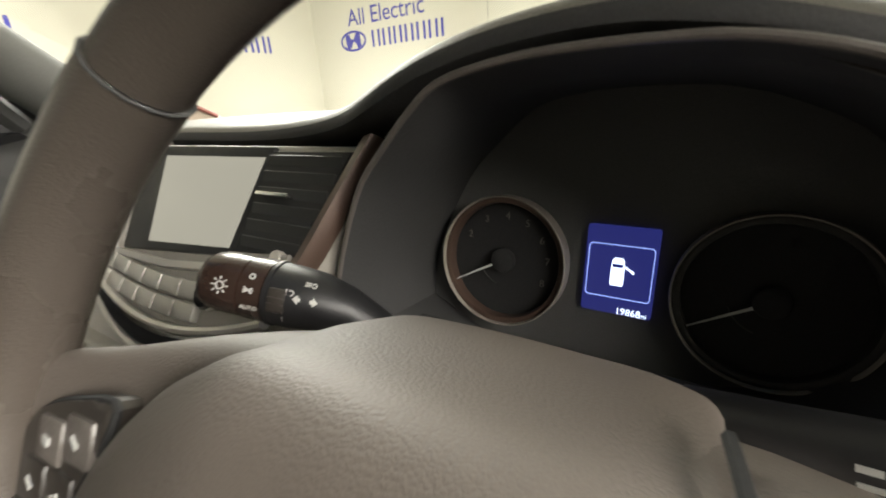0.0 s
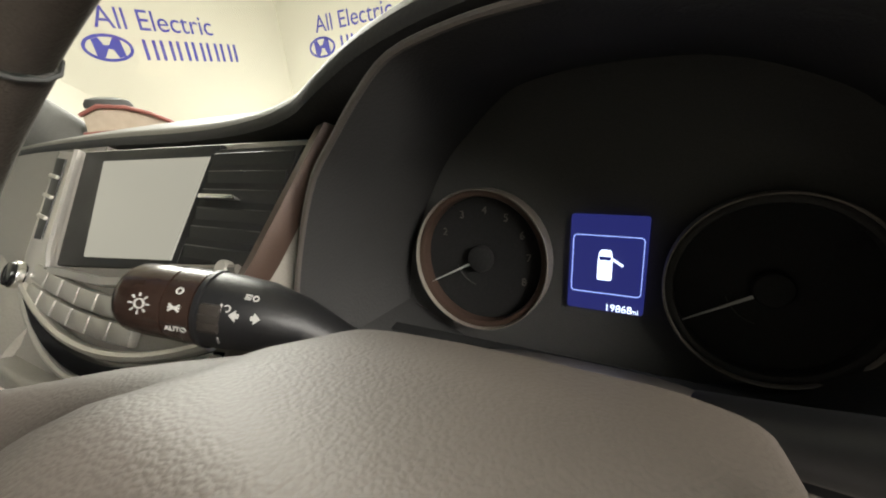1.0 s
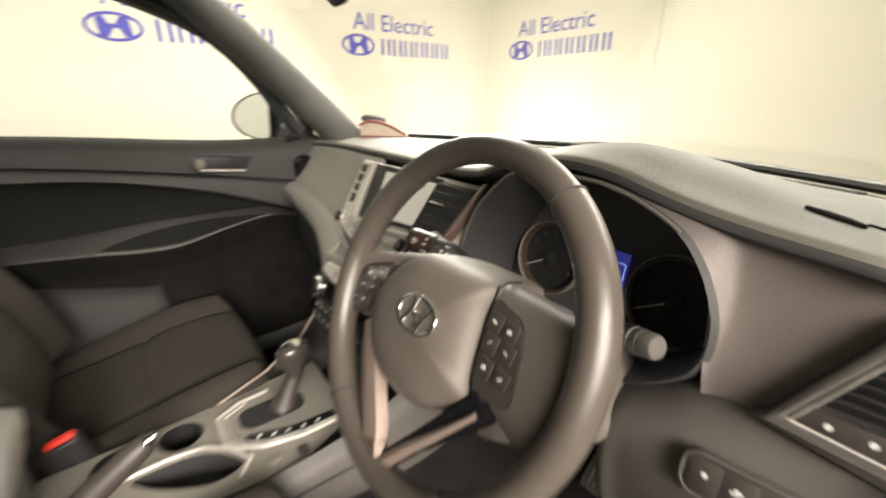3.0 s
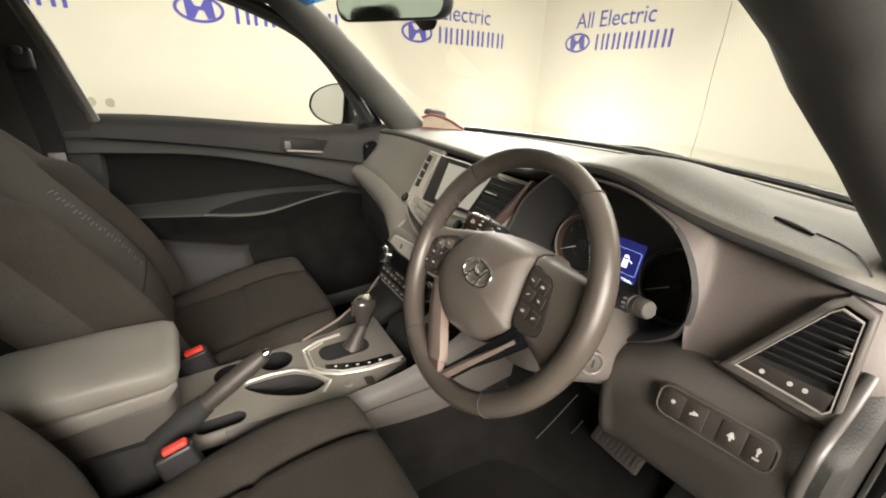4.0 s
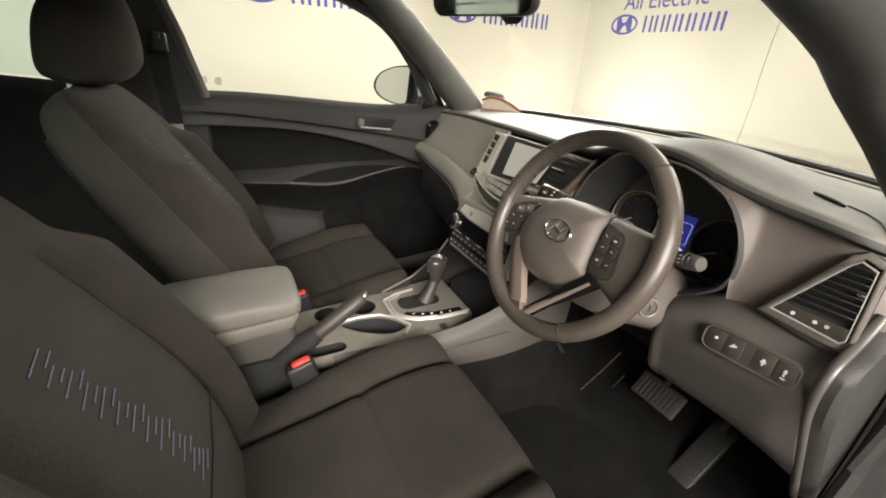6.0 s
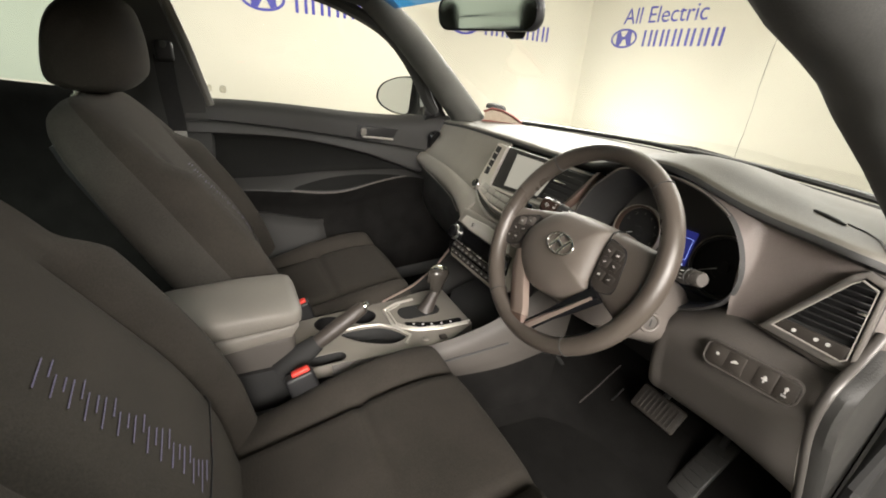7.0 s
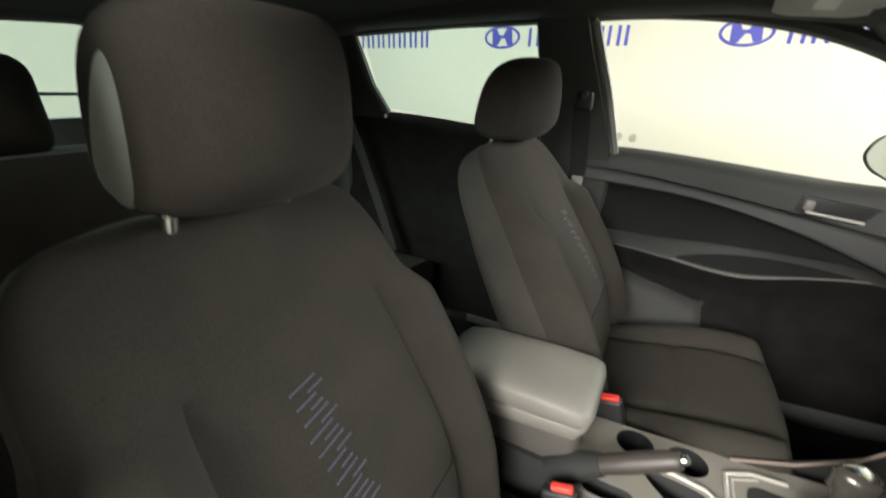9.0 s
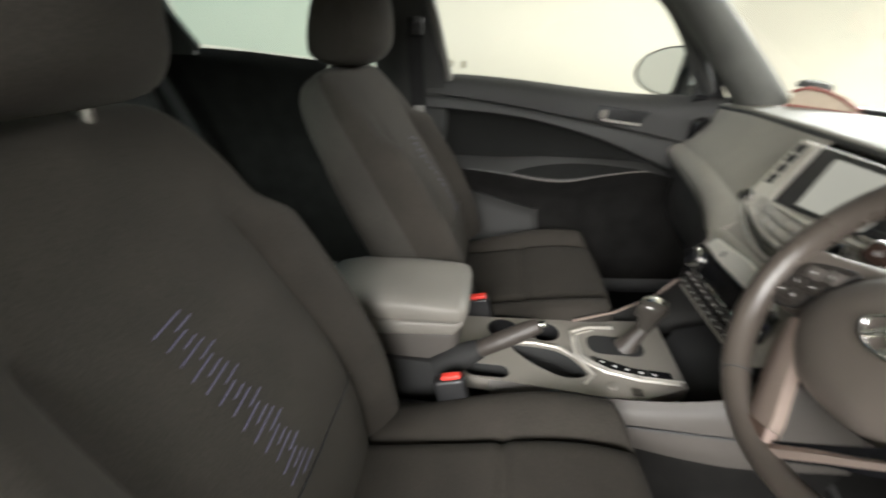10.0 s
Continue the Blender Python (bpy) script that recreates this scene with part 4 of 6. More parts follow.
part("end_cap", lofted([[(0.704 + dx, y + 0.012 + dy, z) for y, z in END] + [(0.704 + dx, 0.55, 0.58), (0.704 + dx, 0.55, 1.03)] for dx, dy in ((0, 0), (0.014, 0.002), (0.022, 0.012))]), DOORP, dash, "dark end panel")
part("end_strip", tube([(0.7035, y + 0.002, z) for y, z in END[4:]], 0.005, 0.0065, 10, up=(1, 0, 0)), ENDTRIM, dash, "grey rounded edge strip")
# speaker slot on the top
def on_top(x, y, lift):
    yb = spline(BROW, x)[0]
    return x, y, dash_top((x + 0.72) / 1.44, 0.8 * (y - cowl_y(x)) / (yb + 0.02 - cowl_y(x)))[2] + lift


part("speaker_slot", tube([on_top(0.562, 0.292, 0.0005), on_top(0.578, 0.291, 0.001), on_top(0.594, 0.286, 0.001), on_top(0.606, 0.280, 0.0005)], [0.002, 0.006, 0.005, 0.002], 0.0025, 8), MATT, dash, "narrow dark speaker slot")
part("pad_seam", tube([on_top(x, y, 0.0006) for x, y in ((0.606, 0.290), (0.630, 0.282), (0.650, 0.268), (0.664, 0.250), (0.672, 0.236))], 0.0012, 0.0012, 6), HOOD, dash)
part("screen_slot", tube([(x, cowl_y(x) - 0.03, 1.056) for x in (-0.55, -0.3, 0, 0.3, 0.55)], 0.012, 0.003, 8), MATT, dash, "dark demister slot")


# ---------------- instrument binnacle ----------------
cl = thing("instrument_cluster", "dark instrument cluster with two dials and a lit blue display", "instrument cluster")
LIP = [(0.178, 0.910), (0.181, 0.952), (0.195, 0.993), (0.219, 1.040), (0.243, 1.066), (0.263, 1.085), (0.283, 1.099), (0.313, 1.106), (0.345, 1.109), (0.387, 1.109), (0.42, 1.106), (0.455, 1.096), (0.495, 1.076), (0.518, 1.05), (0.533, 1.02), (0.540, 0.99), (0.537, 0.957), (0.518, 0.928), (0.46, 0.890), (0.36, 0.872), (0.25, 0.878)]


LIP = [spline([(k, *p) for k, p in enumerate(LIP)], i * (len(LIP) - 1) / 70) for i in range(71)]


def lip_ring(s, y, dz=0.0):
    return [(0.352 + (x - 0.352) * s, y, 0.99 + (z - 0.99) * s + dz) for x, z in LIP]


FACE_Y = 0.331  # the dial face leans back with height
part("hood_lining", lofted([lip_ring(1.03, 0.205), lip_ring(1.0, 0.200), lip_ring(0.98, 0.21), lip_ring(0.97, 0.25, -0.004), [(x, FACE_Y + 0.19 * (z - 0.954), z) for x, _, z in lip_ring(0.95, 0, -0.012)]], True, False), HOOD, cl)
part("face", prism([(x, (z - 0.954) * 1.018) for x, _, z in lip_ring(0.97, 0, -0.012)], 0.006, axes((0, FACE_Y, 0.954), (1, 0, 0), (0, 0.19, 1))), DIALFACE, cl)
part("hood_edge", tube([(0.352 + (x - 0.352) * 1.015, 0.200, 0.99 + (z - 0.99) * 1.015) for x, z in LIP[:43]], 0.0022, 0.0022, 8, up=(0, 1, 0)), SHROUD, cl, "pale edge of the hood")
CF = axes((0, 0.329, 0.954), (1, 0, 0), (0, 0.19, 1))


def dial(cx, cz, r, name, marks, needle, band, print_mat):
    d = part(name, disc(r * 0.99, 0.003, CF @ pose(cx, cz, 0.002), 48), MATT, cl)
    part("bezel", ring(r, r * 0.90, 0.012, CF @ pose(cx, cz, 0.013), 64, 0.002), band, d, "dull bezel")
    part("glass_ring", ring(r * 1.015, r * 0.99, 0.016, CF @ pose(cx, cz, 0.017), 64, 0.001), DIALRING, d)
    a = radians(needle)
    part("needle", prism([(r * 0.92, -0.0004), (r * 0.92, 0.0004), (0, 0.0012), (0, -0.0012)], 0.001, CF @ pose(cx, cz, 0.009, 0, 0, needle)), ICON, d, "white needle")
    part("needle_cap", disc(0.011, 0.006, CF @ pose(cx, cz, 0.011), 24, 0.002), MATT, d)
    for body, ang in marks:
        b = radians(ang)
        for bm in pieces(text_mesh(body, 0.009, CF @ pose(cx + r * 0.70 * math.cos(b) - 0.003, cz + r * 0.70 * math.sin(b) - 0.003, 0.0035), 0.0002)):
            part("numeral", bm, print_mat, d)
    part("gauge_arc", tube([CF @ Vector((cx + r * 0.42 * math.cos(radians(b)), cz + r * 0.42 * math.sin(radians(b)), 0.004)) for b in (200, 215, 230, 245, 255)], 0.0005, 0.0005, 5, up=(0, 1, 0)), PILLAR, d)
    return d


# BRONZE on the tachometer bezel paints the orange reflection it catches
dial(0.2645, -0.0045, 0.0578, "tachometer", [("4", 88), ("5", 60), ("6", 32), ("7", 5), ("8", -24), ("3", 118), ("2", 150)], 208, BRONZE, SHROUD)
dial(0.4588, -0.0047, 0.0593, "speedometer", [("20", 185), ("40", 150), ("60", 118), ("80", 80), ("100", 45), ("120", 10), ("140", -20)], 210, DOORP, MATT)
lcd = part("display", prism(rounded(0.053, 0.0715, 0.002, 2, 0.362, 0.0005), 0.003, CF @ pose(0, 0, 0.003)), LCD_BLUE, cl, "lit blue display")
part("display_border", frame_bm(rounded(0.0487, 0.0434, 0.003, 4, 0.362, -0.0003), rounded(0.0476, 0.0423, 0.0026, 4, 0.362, -0.0003), 0.0008, CF @ pose(0, 0, 0.004)), LCD_LINE, lcd)
car_icon = [(-0.0042, -0.0110), (0.0042, -0.0110), (0.0050, -0.0095), (0.0050, 0.0045), (0.0044, 0.0095), (0.003, 0.0115), (-0.003, 0.0115), (-0.0044, 0.0095), (-0.0050, 0.0045), (-0.0050, -0.0095)]
part("car_symbol", prism([(0.3610 + x, z - 0.0005) for x, z in car_icon], 0.0008, CF @ pose(0, 0, 0.0045)), LCD_WHITE, lcd)
part("symbol_window", prism([(0.3610 + x, 0.0048 + z) for x, z in ((-0.0036, -0.0013), (0.0036, -0.0013), (0.0042, 0.0014), (-0.0042, 0.0014))], 0.0006, CF @ pose(0, 0, 0.0052)), LCD_BLUE, lcd)
part("open_door_symbol", prism([(0.3662, 0.0052), (0.3662, 0.0036), (0.3728, -0.0006), (0.3735, 0.0008)], 0.0008, CF @ pose(0, 0, 0.0045)), LCD_WHITE, lcd)
for bm in pieces(text_mesh("19868", 0.0075, CF @ pose(0.3625, -0.0345, 0.004), 0.0002)) + pieces(text_mesh("mi", 0.0052, CF @ pose(0.3805, -0.0345, 0.004), 0.0002)):
    part("mileage_digit", bm, LCD_WHITE, lcd)

# ---------------- centre stack ----------------
st = thing("centre_stack", "silver-edged centre stack with a blank touch screen and air vents", "centre console")
# plane of the screen: x across, y up along it
SP = axes((0.014, 0.207, 1.020), (1, 0, 0), (0, 0.585, 0.81))
BASE = [(-0.208, 0.058), (0.188, 0.058), (0.172, 0.0), (0.158, -0.05), (0.140, -0.11), (0.118, -0.15), (0.108, -0.185), (-0.126, -0.185), (-0.136, -0.15), (-0.160, -0.11), (-0.182, -0.05), (-0.194, 0.0)]
part("lower_face", prism(BASE, 0.03, SP @ pose(0, 0, -0.004), 0.008, 3), DASH, st, "smooth pale grey face")
column = [(-0.206, 0.054), (-0.150, 0.050), (-0.124, -0.055), (-0.116, -0.070), (-0.122, -0.090), (-0.150, -0.100), (-0.174, -0.096), (-0.184, -0.06), (-0.195, 0.0)]
part("side_strip", prism(column, 0.014, SP @ pose(0, 0, 0.004), 0.003), SILVER, st, "satin silver side strip")
part("strip_slot", prism([(-0.199, 0.044), (-0.176, 0.042), (-0.158, -0.045), (-0.176, -0.045)], 0.006, SP @ pose(0, 0, 0.0055), 0.001), BLACK, st)
for k in range(3):
    t = 0.24 + 0.25 * k
    part("slot_bar", rbox(0.020, 0.004, 0.004, SP @ pose(-0.1875 + 0.0205 * t, 0.043 - 0.088 * t, 0.0065, 0, 0, -8), 0.001), SILVER, st)
part("panel", prism([(-0.150, 0.052), (0.075, 0.052), (0.069, -0.049), (-0.118, -0.066)], 0.01, SP @ pose(0, 0, 0.001), 0.002), BLACK, st, "black screen bezel")
# the screen glows to imitate the bright wall reflected in its glass
part("screen", prism([(-0.100, 0.040), (0.068, 0.041), (0.062, -0.043), (-0.069, -0.053)], 0.005, SP @ pose(0, 0, 0.0025), 0.001), SCREEN, st, "blank touch screen, its cream glow standing in for a reflection")
part("strip_edge", tube([SP @ Vector(p) for p in ((-0.152, 0.050, 0.005), (-0.126, -0.055, 0.005), (-0.119, -0.070, 0.004))], 0.004, 0.005, 8), SILVER, st)


def stack_vent(pts, slats, sx):
    v = part("air_vent", prism(pts, 0.012, SP @ pose(0, 0, 0.003), 0.001), MATT, st, "black air vent")
    xs, ys = [p[0] for p in pts], [p[1] for p in pts]
    for k in range(slats):
        t = (k + 0.7) / (slats + 0.4)
        y = max(ys) + (min(ys) - max(ys)) * t
        lo = min(xs) + 0.004 + (0.010 * t if sx < 0 else 0)
        hi = max(xs) - 0.004 - (0.014 * t if sx > 0 else 0)
        part("slat", rbox(hi - lo, 0.011, 0.002, SP @ pose((lo + hi) / 2, y, 0.003, 15), 0.0008, 1), BLACK, v)
    part("slider", rbox(0.040, 0.0035, 0.008, SP @ pose(0.1055, 0.0055, 0.008), 0.0015), CHROME, v, "chrome slider")


stack_vent([(0.0755, 0.046), (0.170, 0.047), (0.157, 0.0), (0.144, -0.036), (0.0735, -0.045)], 6, 1)
part("vent_edge", lofted([[SP @ Vector((x + dx, y, z)) for dx, z in ((-0.009, -0.004), (-0.007, 0.006), (0.004, 0.010), (0.009, 0.004), (0.009, -0.006))] for x, y in ((0.186, 0.058), (0.172, 0.012), (0.158, -0.035), (0.146, -0.062), (0.138, -0.085))]), BRONZE, st, "bronze-toned edge")
part("vent_sill", tube([SP @ Vector(p) for p in ((0.072, -0.049, 0.004), (0.11, -0.046, 0.005), (0.145, -0.042, 0.005))], 0.003, 0.004, 8), GREYTRIM, st)
part("thumb_wheel", disc(0.006, 0.008, SP @ pose(0.132, -0.043, 0.010), 16, 0.002), SILVER, st)
part("button_trim", lofted([[SP @ Vector((x, y + dy, z)) for dy, z in ((-0.004, -0.002), (-0.003, 0.007), (0.003, 0.008), (0.004, -0.002))] for x, y in ((-0.114, -0.071), (-0.02, -0.070), (0.072, -0.060), (0.118, -0.056))]), SILVER, st)


def sag(x):
    return 1 - ((x + 0.009) / 0.14) ** 2


# two bowed rows of buttons, and the bows beneath them
for y, w in ((-0.0745, 0.033), (-0.0925, 0.033)):
    for k in range(6):
        x = -0.045 + (k - 2.5) * w
        part("button", rbox(w - 0.0015, 0.0155, 0.008, SP @ pose(x, y - 0.012 * sag(x), 0.003, 0, 0, (k - 3.5) * 2.4), 0.002, 2), BUTTON, st, "silver grey button" if k == 0 else "")
xs = [-0.161 + 0.304 * k / 24 for k in range(25)]
part("bow", tube([SP @ Vector((x * 0.97, -0.096 - 0.026 * sag(x), 0.004)) for x in xs], 0.004, 0.005, 8, up=(0, -0.81, 0.585)), SILVER, st, "silver bow under the buttons")
band = [(x, -0.100 - 0.030 * sag(x)) for x in xs] + [(x, -0.106 - 0.036 * sag(x)) for x in xs[::-1]]
part("bow_groove", prism(band, 0.008, SP @ pose(0, 0, 0.0035)), GLOSS, st, "black bowed groove")
part("bow", tube([SP @ Vector((x * 1.01, -0.106 - 0.042 * sag(x), 0.001)) for x in xs], 0.0035, 0.004, 8, up=(0, -0.81, 0.585)), BUTTON, st)
for x in (-0.172, 0.072):
    k = part("knob", disc(0.012, 0.016, SP @ pose(x, -0.083, 0.016), 24, 0.002), GLOSS, st, "black rotary knob with chrome ring")
    part("knob_ring", ring(0.0135, 0.0112, 0.006, SP @ pose(x, -0.083, 0.012), 28, 0.001), CHROME, k)
# lower climate panel
CP = axes((0.005, 0.085, 0.868), (1, 0, 0), (0, 0.35, 0.94))
part("lower_surround", prism([(-0.135, 0.035), (0.135, 0.035), (0.142, -0.01), (0.138, -0.07), (0.11, -0.105), (-0.11, -0.105), (-0.138, -0.07), (-0.142, -0.01)], 0.05, CP @ pose(0, 0, -0.004), 0.010, 3), DASH, st)
part("hazard_panel", prism([(-0.100, 0.020), (0, 0.027), (0.100, 0.020), (0.112, -0.003), (0.06, -0.008), (-0.06, -0.008), (-0.112, -0.003)], 0.012, CP @ pose(0, 0, 0.004), 0.003), CREAMBTN, st, "pale panel with hazard switch")
for k in range(3):
    part("hazard_mark", rbox(0.009, 0.0022, 0.001, CP @ pose(-0.052, 0.011 - 0.004 * k, 0.0045), 0), KEYPL, st)
part("climate_panel", prism([(-0.128, -0.006), (-0.06, -0.011), (0.06, -0.011), (0.128, -0.006), (0.134, -0.05), (0.112, -0.092), (-0.112, -0.092), (-0.134, -0.05)], 0.012, CP @ pose(0, 0, 0.005), 0.004), GLOSS, st, "gloss black climate panel")
for x in (-0.112, 0.112):
    k = part("climate_knob", disc(0.018, 0.02, CP @ pose(x, -0.035, 0.020), 28, 0.003), GLOSS, st)
    part("climate_knob_ring", ring(0.0215, 0.0175, 0.008, CP @ pose(x, -0.035, 0.013), 32, 0.001), CHROME, k)
for y, n in ((-0.064, 9), (-0.082, 9)):
    for k in range(n):
        b = part("climate_button", rbox(0.0205, 0.012, 0.006, CP @ pose(-0.088 + 0.022 * k, y, 0.005), 0.002), KEYPL, st)
        part("climate_icon", rbox(0.008, 0.0024, 0.001, CP @ pose(-0.088 + 0.022 * k, y, 0.0085), 0), ICON, b)
part("climate_line", rbox(0.19, 0.003, 0.004, CP @ pose(0, -0.053, 0.006), 0.001), CHROME, st)
part("climate_display", prism(rounded(0.15, 0.026, 0.003, 3, 0, -0.030), 0.004, CP @ pose(0, 0, 0.0065)), GLOSS, st)


# ---------------- outer vent and switches on the driver's side ----------------
ov = thing("side_air_vent", "silver-framed black side air vent with slats", "air vent")
VP = axes((0.643, 0.208, 0.988), (1, 0.12, 0.0), (0.0, 0.22, 1))
o_out = [(-0.050, -0.047), (0.050, -0.057), (0.058, -0.049), (0.050, 0.064), (0.026, 0.073), (0.014, 0.065)]
o_in = [(-0.037, -0.038), (0.046, -0.047), (0.051, -0.041), (0.044, 0.056), (0.026, 0.063), (0.019, 0.056)]
part("frame", frame_bm(o_out, o_in, 0.02, VP @ pose(0, 0, 0.012), 0.003), VENTTRIM, ov, "satin silver frame")
part("bevel", frame_bm([(x * 0.965 + 0.0006, y * 0.965) for x, y in o_in], [(x * 0.93 + 0.0012, y * 0.93) for x, y in o_in], 0.004, VP @ pose(0, 0, 0.0205), 0.001), BUTTON, ov, "thin bright inner bevel")
part("cavity", prism(o_out, 0.02, VP @ pose(0, 0, 0.0)), MATT, ov)
for k in range(8):
    t = (k + 0.5) / 8
    y = 0.052 - 0.072 * t
    lo, hi = 0.014 - 0.036 * t, 0.042 + 0.006 * t
    part("slat", rbox(hi - lo, 0.009, 0.0016, VP @ pose((lo + hi) / 2, y, 0.004, 35), 0.0006, 1), BLACK, ov)
part("slider", rbox(0.010, 0.004, 0.006, VP @ pose(0.040, 0.020, 0.010), 0.0015), CHROME, ov)
part("base_strip", prism([(-0.036, -0.0375), (0.045, -0.046), (0.047, -0.026), (-0.026, -0.024)], 0.006, VP @ pose(0, 0, 0.009), 0.001), KEYPL, ov)
for x in (-0.012, 0.013, 0.026):
    part("vent_icon", disc(0.0026, 0.001, VP @ pose(x, -0.033, 0.010), 12), ICON, ov)
part("foot", prism([(-0.060, -0.049), (0.050, -0.068), (0.060, -0.058), (0.056, -0.052), (-0.050, -0.042)], 0.03, VP @ pose(0, 0, 0.008), 0.003), KEYPL, ov)

sp = thing("switch_panel", "dark switch panel with white symbols under the vent", "switch panel")
PP = axes((0.620, 0.151, 0.889), (1, 0.09, 0.02), (0, 0.30, 1))
part("bezel", prism(rounded(0.120, 0.036, 0.012, 5), 0.012, PP @ pose(0, 0, 0.0025), 0.002), KEYPL, sp)
part("rim", frame_bm(rounded(0.124, 0.040, 0.014, 5), rounded(0.119, 0.035, 0.0115, 5), 0.010, PP @ pose(0, 0, 0.0035), 0.001), LOWP, sp)
for k, x in enumerate((-0.043, -0.019, 0.020, 0.046)):
    b = part("switch", rbox(0.025, 0.029, 0.005, PP @ pose(x, 0, 0.001), 0.0015), KEYPL, sp)
    at = PP @ pose(x, 0.002, 0.0040)
    part("symbol", disc(0.0026, 0.001, at, 6), ICON, b, "white symbol")
    if k == 1:
        part("symbol", rbox(0.009, 0.0025, 0.001, at @ pose(0, -0.001, 0, 0, 0, 20), 0), ICON, b)
    if k > 1:
        part("symbol", rbox(0.002, 0.010, 0.001, at @ pose(0, -0.002, 0), 0), ICON, b)
    if k == 2:
        part("symbol", rbox(0.007, 0.002, 0.001, at @ pose(0, -0.002, 0.0004), 0), ICON, b)
    if k == 3:
        part("symbol", rbox(0.006, 0.002, 0.001, at @ pose(0, -0.010, 0), 0), ICON, b)

# ---------------- steering wheel ----------------
W = axes((0.36, 0.0, 1.0), (1, 0, 0), (0, 0.438, 0.899)) @ pose(0, 0, -0.0235)
wh = thing("steering_wheel", "dark leather three-spoke steering wheel with oval emblem and buttons", "steering wheel")


def rim_arc(a0, a1, ra, rb, n):
    """Part of the rim between two angles from the top, clockwise."""
    pts = []
    for k in range(n + 1):
        a = radians(a0 + (a1 - a0) * k / n)
        pts.append(W @ Vector((0.169 * math.sin(a), 0.169 * math.cos(a) + 0.004, 0.003)))
    nrm = W.to_3x3() @ Vector((0, 0, 1))
    return tube(pts, ra, rb, 18, up=nrm)


for name, a0, a1, ra, rb, mat in (("rim_top", -41.6, 35.6, 0.0145, 0.0165, RIM), ("rim_grip", 36.4, 145.6, 0.0155, 0.0175, RIM), ("rim_bottom", 146.4, 213.6, 0.0145, 0.0165, RIM), ("rim_grip", 214.4, 317.6, 0.0155, 0.0175, RIM)):
    part(name, rim_arc(a0, a1, ra, rb, 28), mat, wh, smooth=70)
for a in (-42, 36, 146, 214):
    b = radians(a)
    part("seam", tube([W @ (Vector((0.169 * math.sin(b), 0.169 * math.cos(b) + 0.004, 0.003)) + 0.0158 * math.cos(k / 16 * 2 * math.pi) * Vector((math.sin(b), math.cos(b), 0)) + Vector((0, 0, 0.0175 * math.sin(k / 16 * 2 * math.pi)))) for k in range(16)], 0.0007, 0.0007, 6, closed=True, up=(1, 0.2, 0)), PILLAR, wh)


COVER = smooth_loop([(-0.060, 0.048), (-0.040, 0.0575), (-0.010, 0.060), (0.025, 0.060), (0.047, 0.059), (0.0605, 0.053), (0.0605, 0.030), (0.0640, -0.006), (0.0685, -0.032), (0.0745, -0.046), (0.058, -0.063), (0.030, -0.083), (0.0, -0.090), (-0.030, -0.091), (-0.057, -0.085), (-0.084, -0.068), (-0.101, -0.047), (-0.107, -0.028), (-0.106, -0.010), (-0.100, 0.006), (-0.088, 0.023), (-0.075, 0.037)], 110)


def cover_ring(scale, z, lift=0.0):
    """The shield outline of the airbag cover about its middle; lift spreads its upper side."""
    return [W @ Vector((0.0 + x * scale, -0.012 + (y + 0.012) * scale + lift * sstep(0.0, 0.05, y), z)) for x, y in COVER]


part("airbag_cover", lofted([cover_ring(*k) for k in ((1.03, -0.068, 0.004), (1.02, -0.040, 0.003), (1.0, -0.012), (0.99, -0.005), (0.965, 0.001), (0.92, 0.0065), (0.82, 0.0130), (0.66, 0.0185), (0.48, 0.0215), (0.28, 0.0230), (0.08, 0.0235))]), HUB, wh, "grained grey airbag cover", smooth=60)
part("hub_rear", lofted([[W @ Vector((x * s, y * s - 0.004, z)) for x, y in rounded(0.14, 0.11, 0.045, 5)] for s, z in ((1.0, -0.03), (1.0, -0.06), (0.85, -0.075))]), BLACK, wh)
n = 36
ovl = [(math.cos(2 * math.pi * k / n), math.sin(2 * math.pi * k / n)) for k in range(n)]
em = part("emblem", tube([W @ Vector((0.0285 * x, 0.0172 * y, 0.0245)) for x, y in ovl], 0.0022, 0.0022, 10, closed=True, up=(0, -0.9, 0.44)), CHROME, wh, "chrome oval emblem", smooth=60)
for path in ([(-0.0185, -0.0118), (-0.0105, 0.0), (-0.0045, 0.0150)], [(0.0045, -0.0150), (0.0105, 0.0), (0.0185, 0.0118)], [(-0.0095, 0.0025), (0.0, 0.0), (0.0095, -0.0025)]):
    part("emblem_bar", tube([W @ Vector((x, y, 0.0247)) for x, y in path], 0.0034, 0.0022, 10, up=(0, -0.9, 0.44)), CHROME, em, smooth=60)


def bar(keys, ez=0.55):
    """A rounded bar through sections (x, upper y, lower y, upper z, lower z)."""
    rings = []
    for x, y1, y0, z1, z0 in keys:
        rings.append([W @ Vector((x, (y1 + y0) / 2 + (y1 - y0) / 2 * math.copysign(abs(math.cos(a)) ** ez, math.cos(a)), (z1 + z0) / 2 + (z1 - z0) / 2 * math.copysign(abs(math.sin(a)) ** ez, math.sin(a)))) for a in [2 * math.pi * k / 28 for k in range(28)]])
    return lofted(rings)


part("side_spoke", bar([(0.040, 0.060, -0.040, -0.003, -0.07), (0.070, 0.060, -0.044, -0.002, -0.065), (0.100, 0.059, -0.050, 0.000, -0.050), (0.128, 0.057, -0.058, 0.003, -0.032), (0.148, 0.056, -0.068, 0.006, -0.018), (0.164, 0.058, -0.074, 0.002, -0.012)]), HUB, wh, smooth=60)
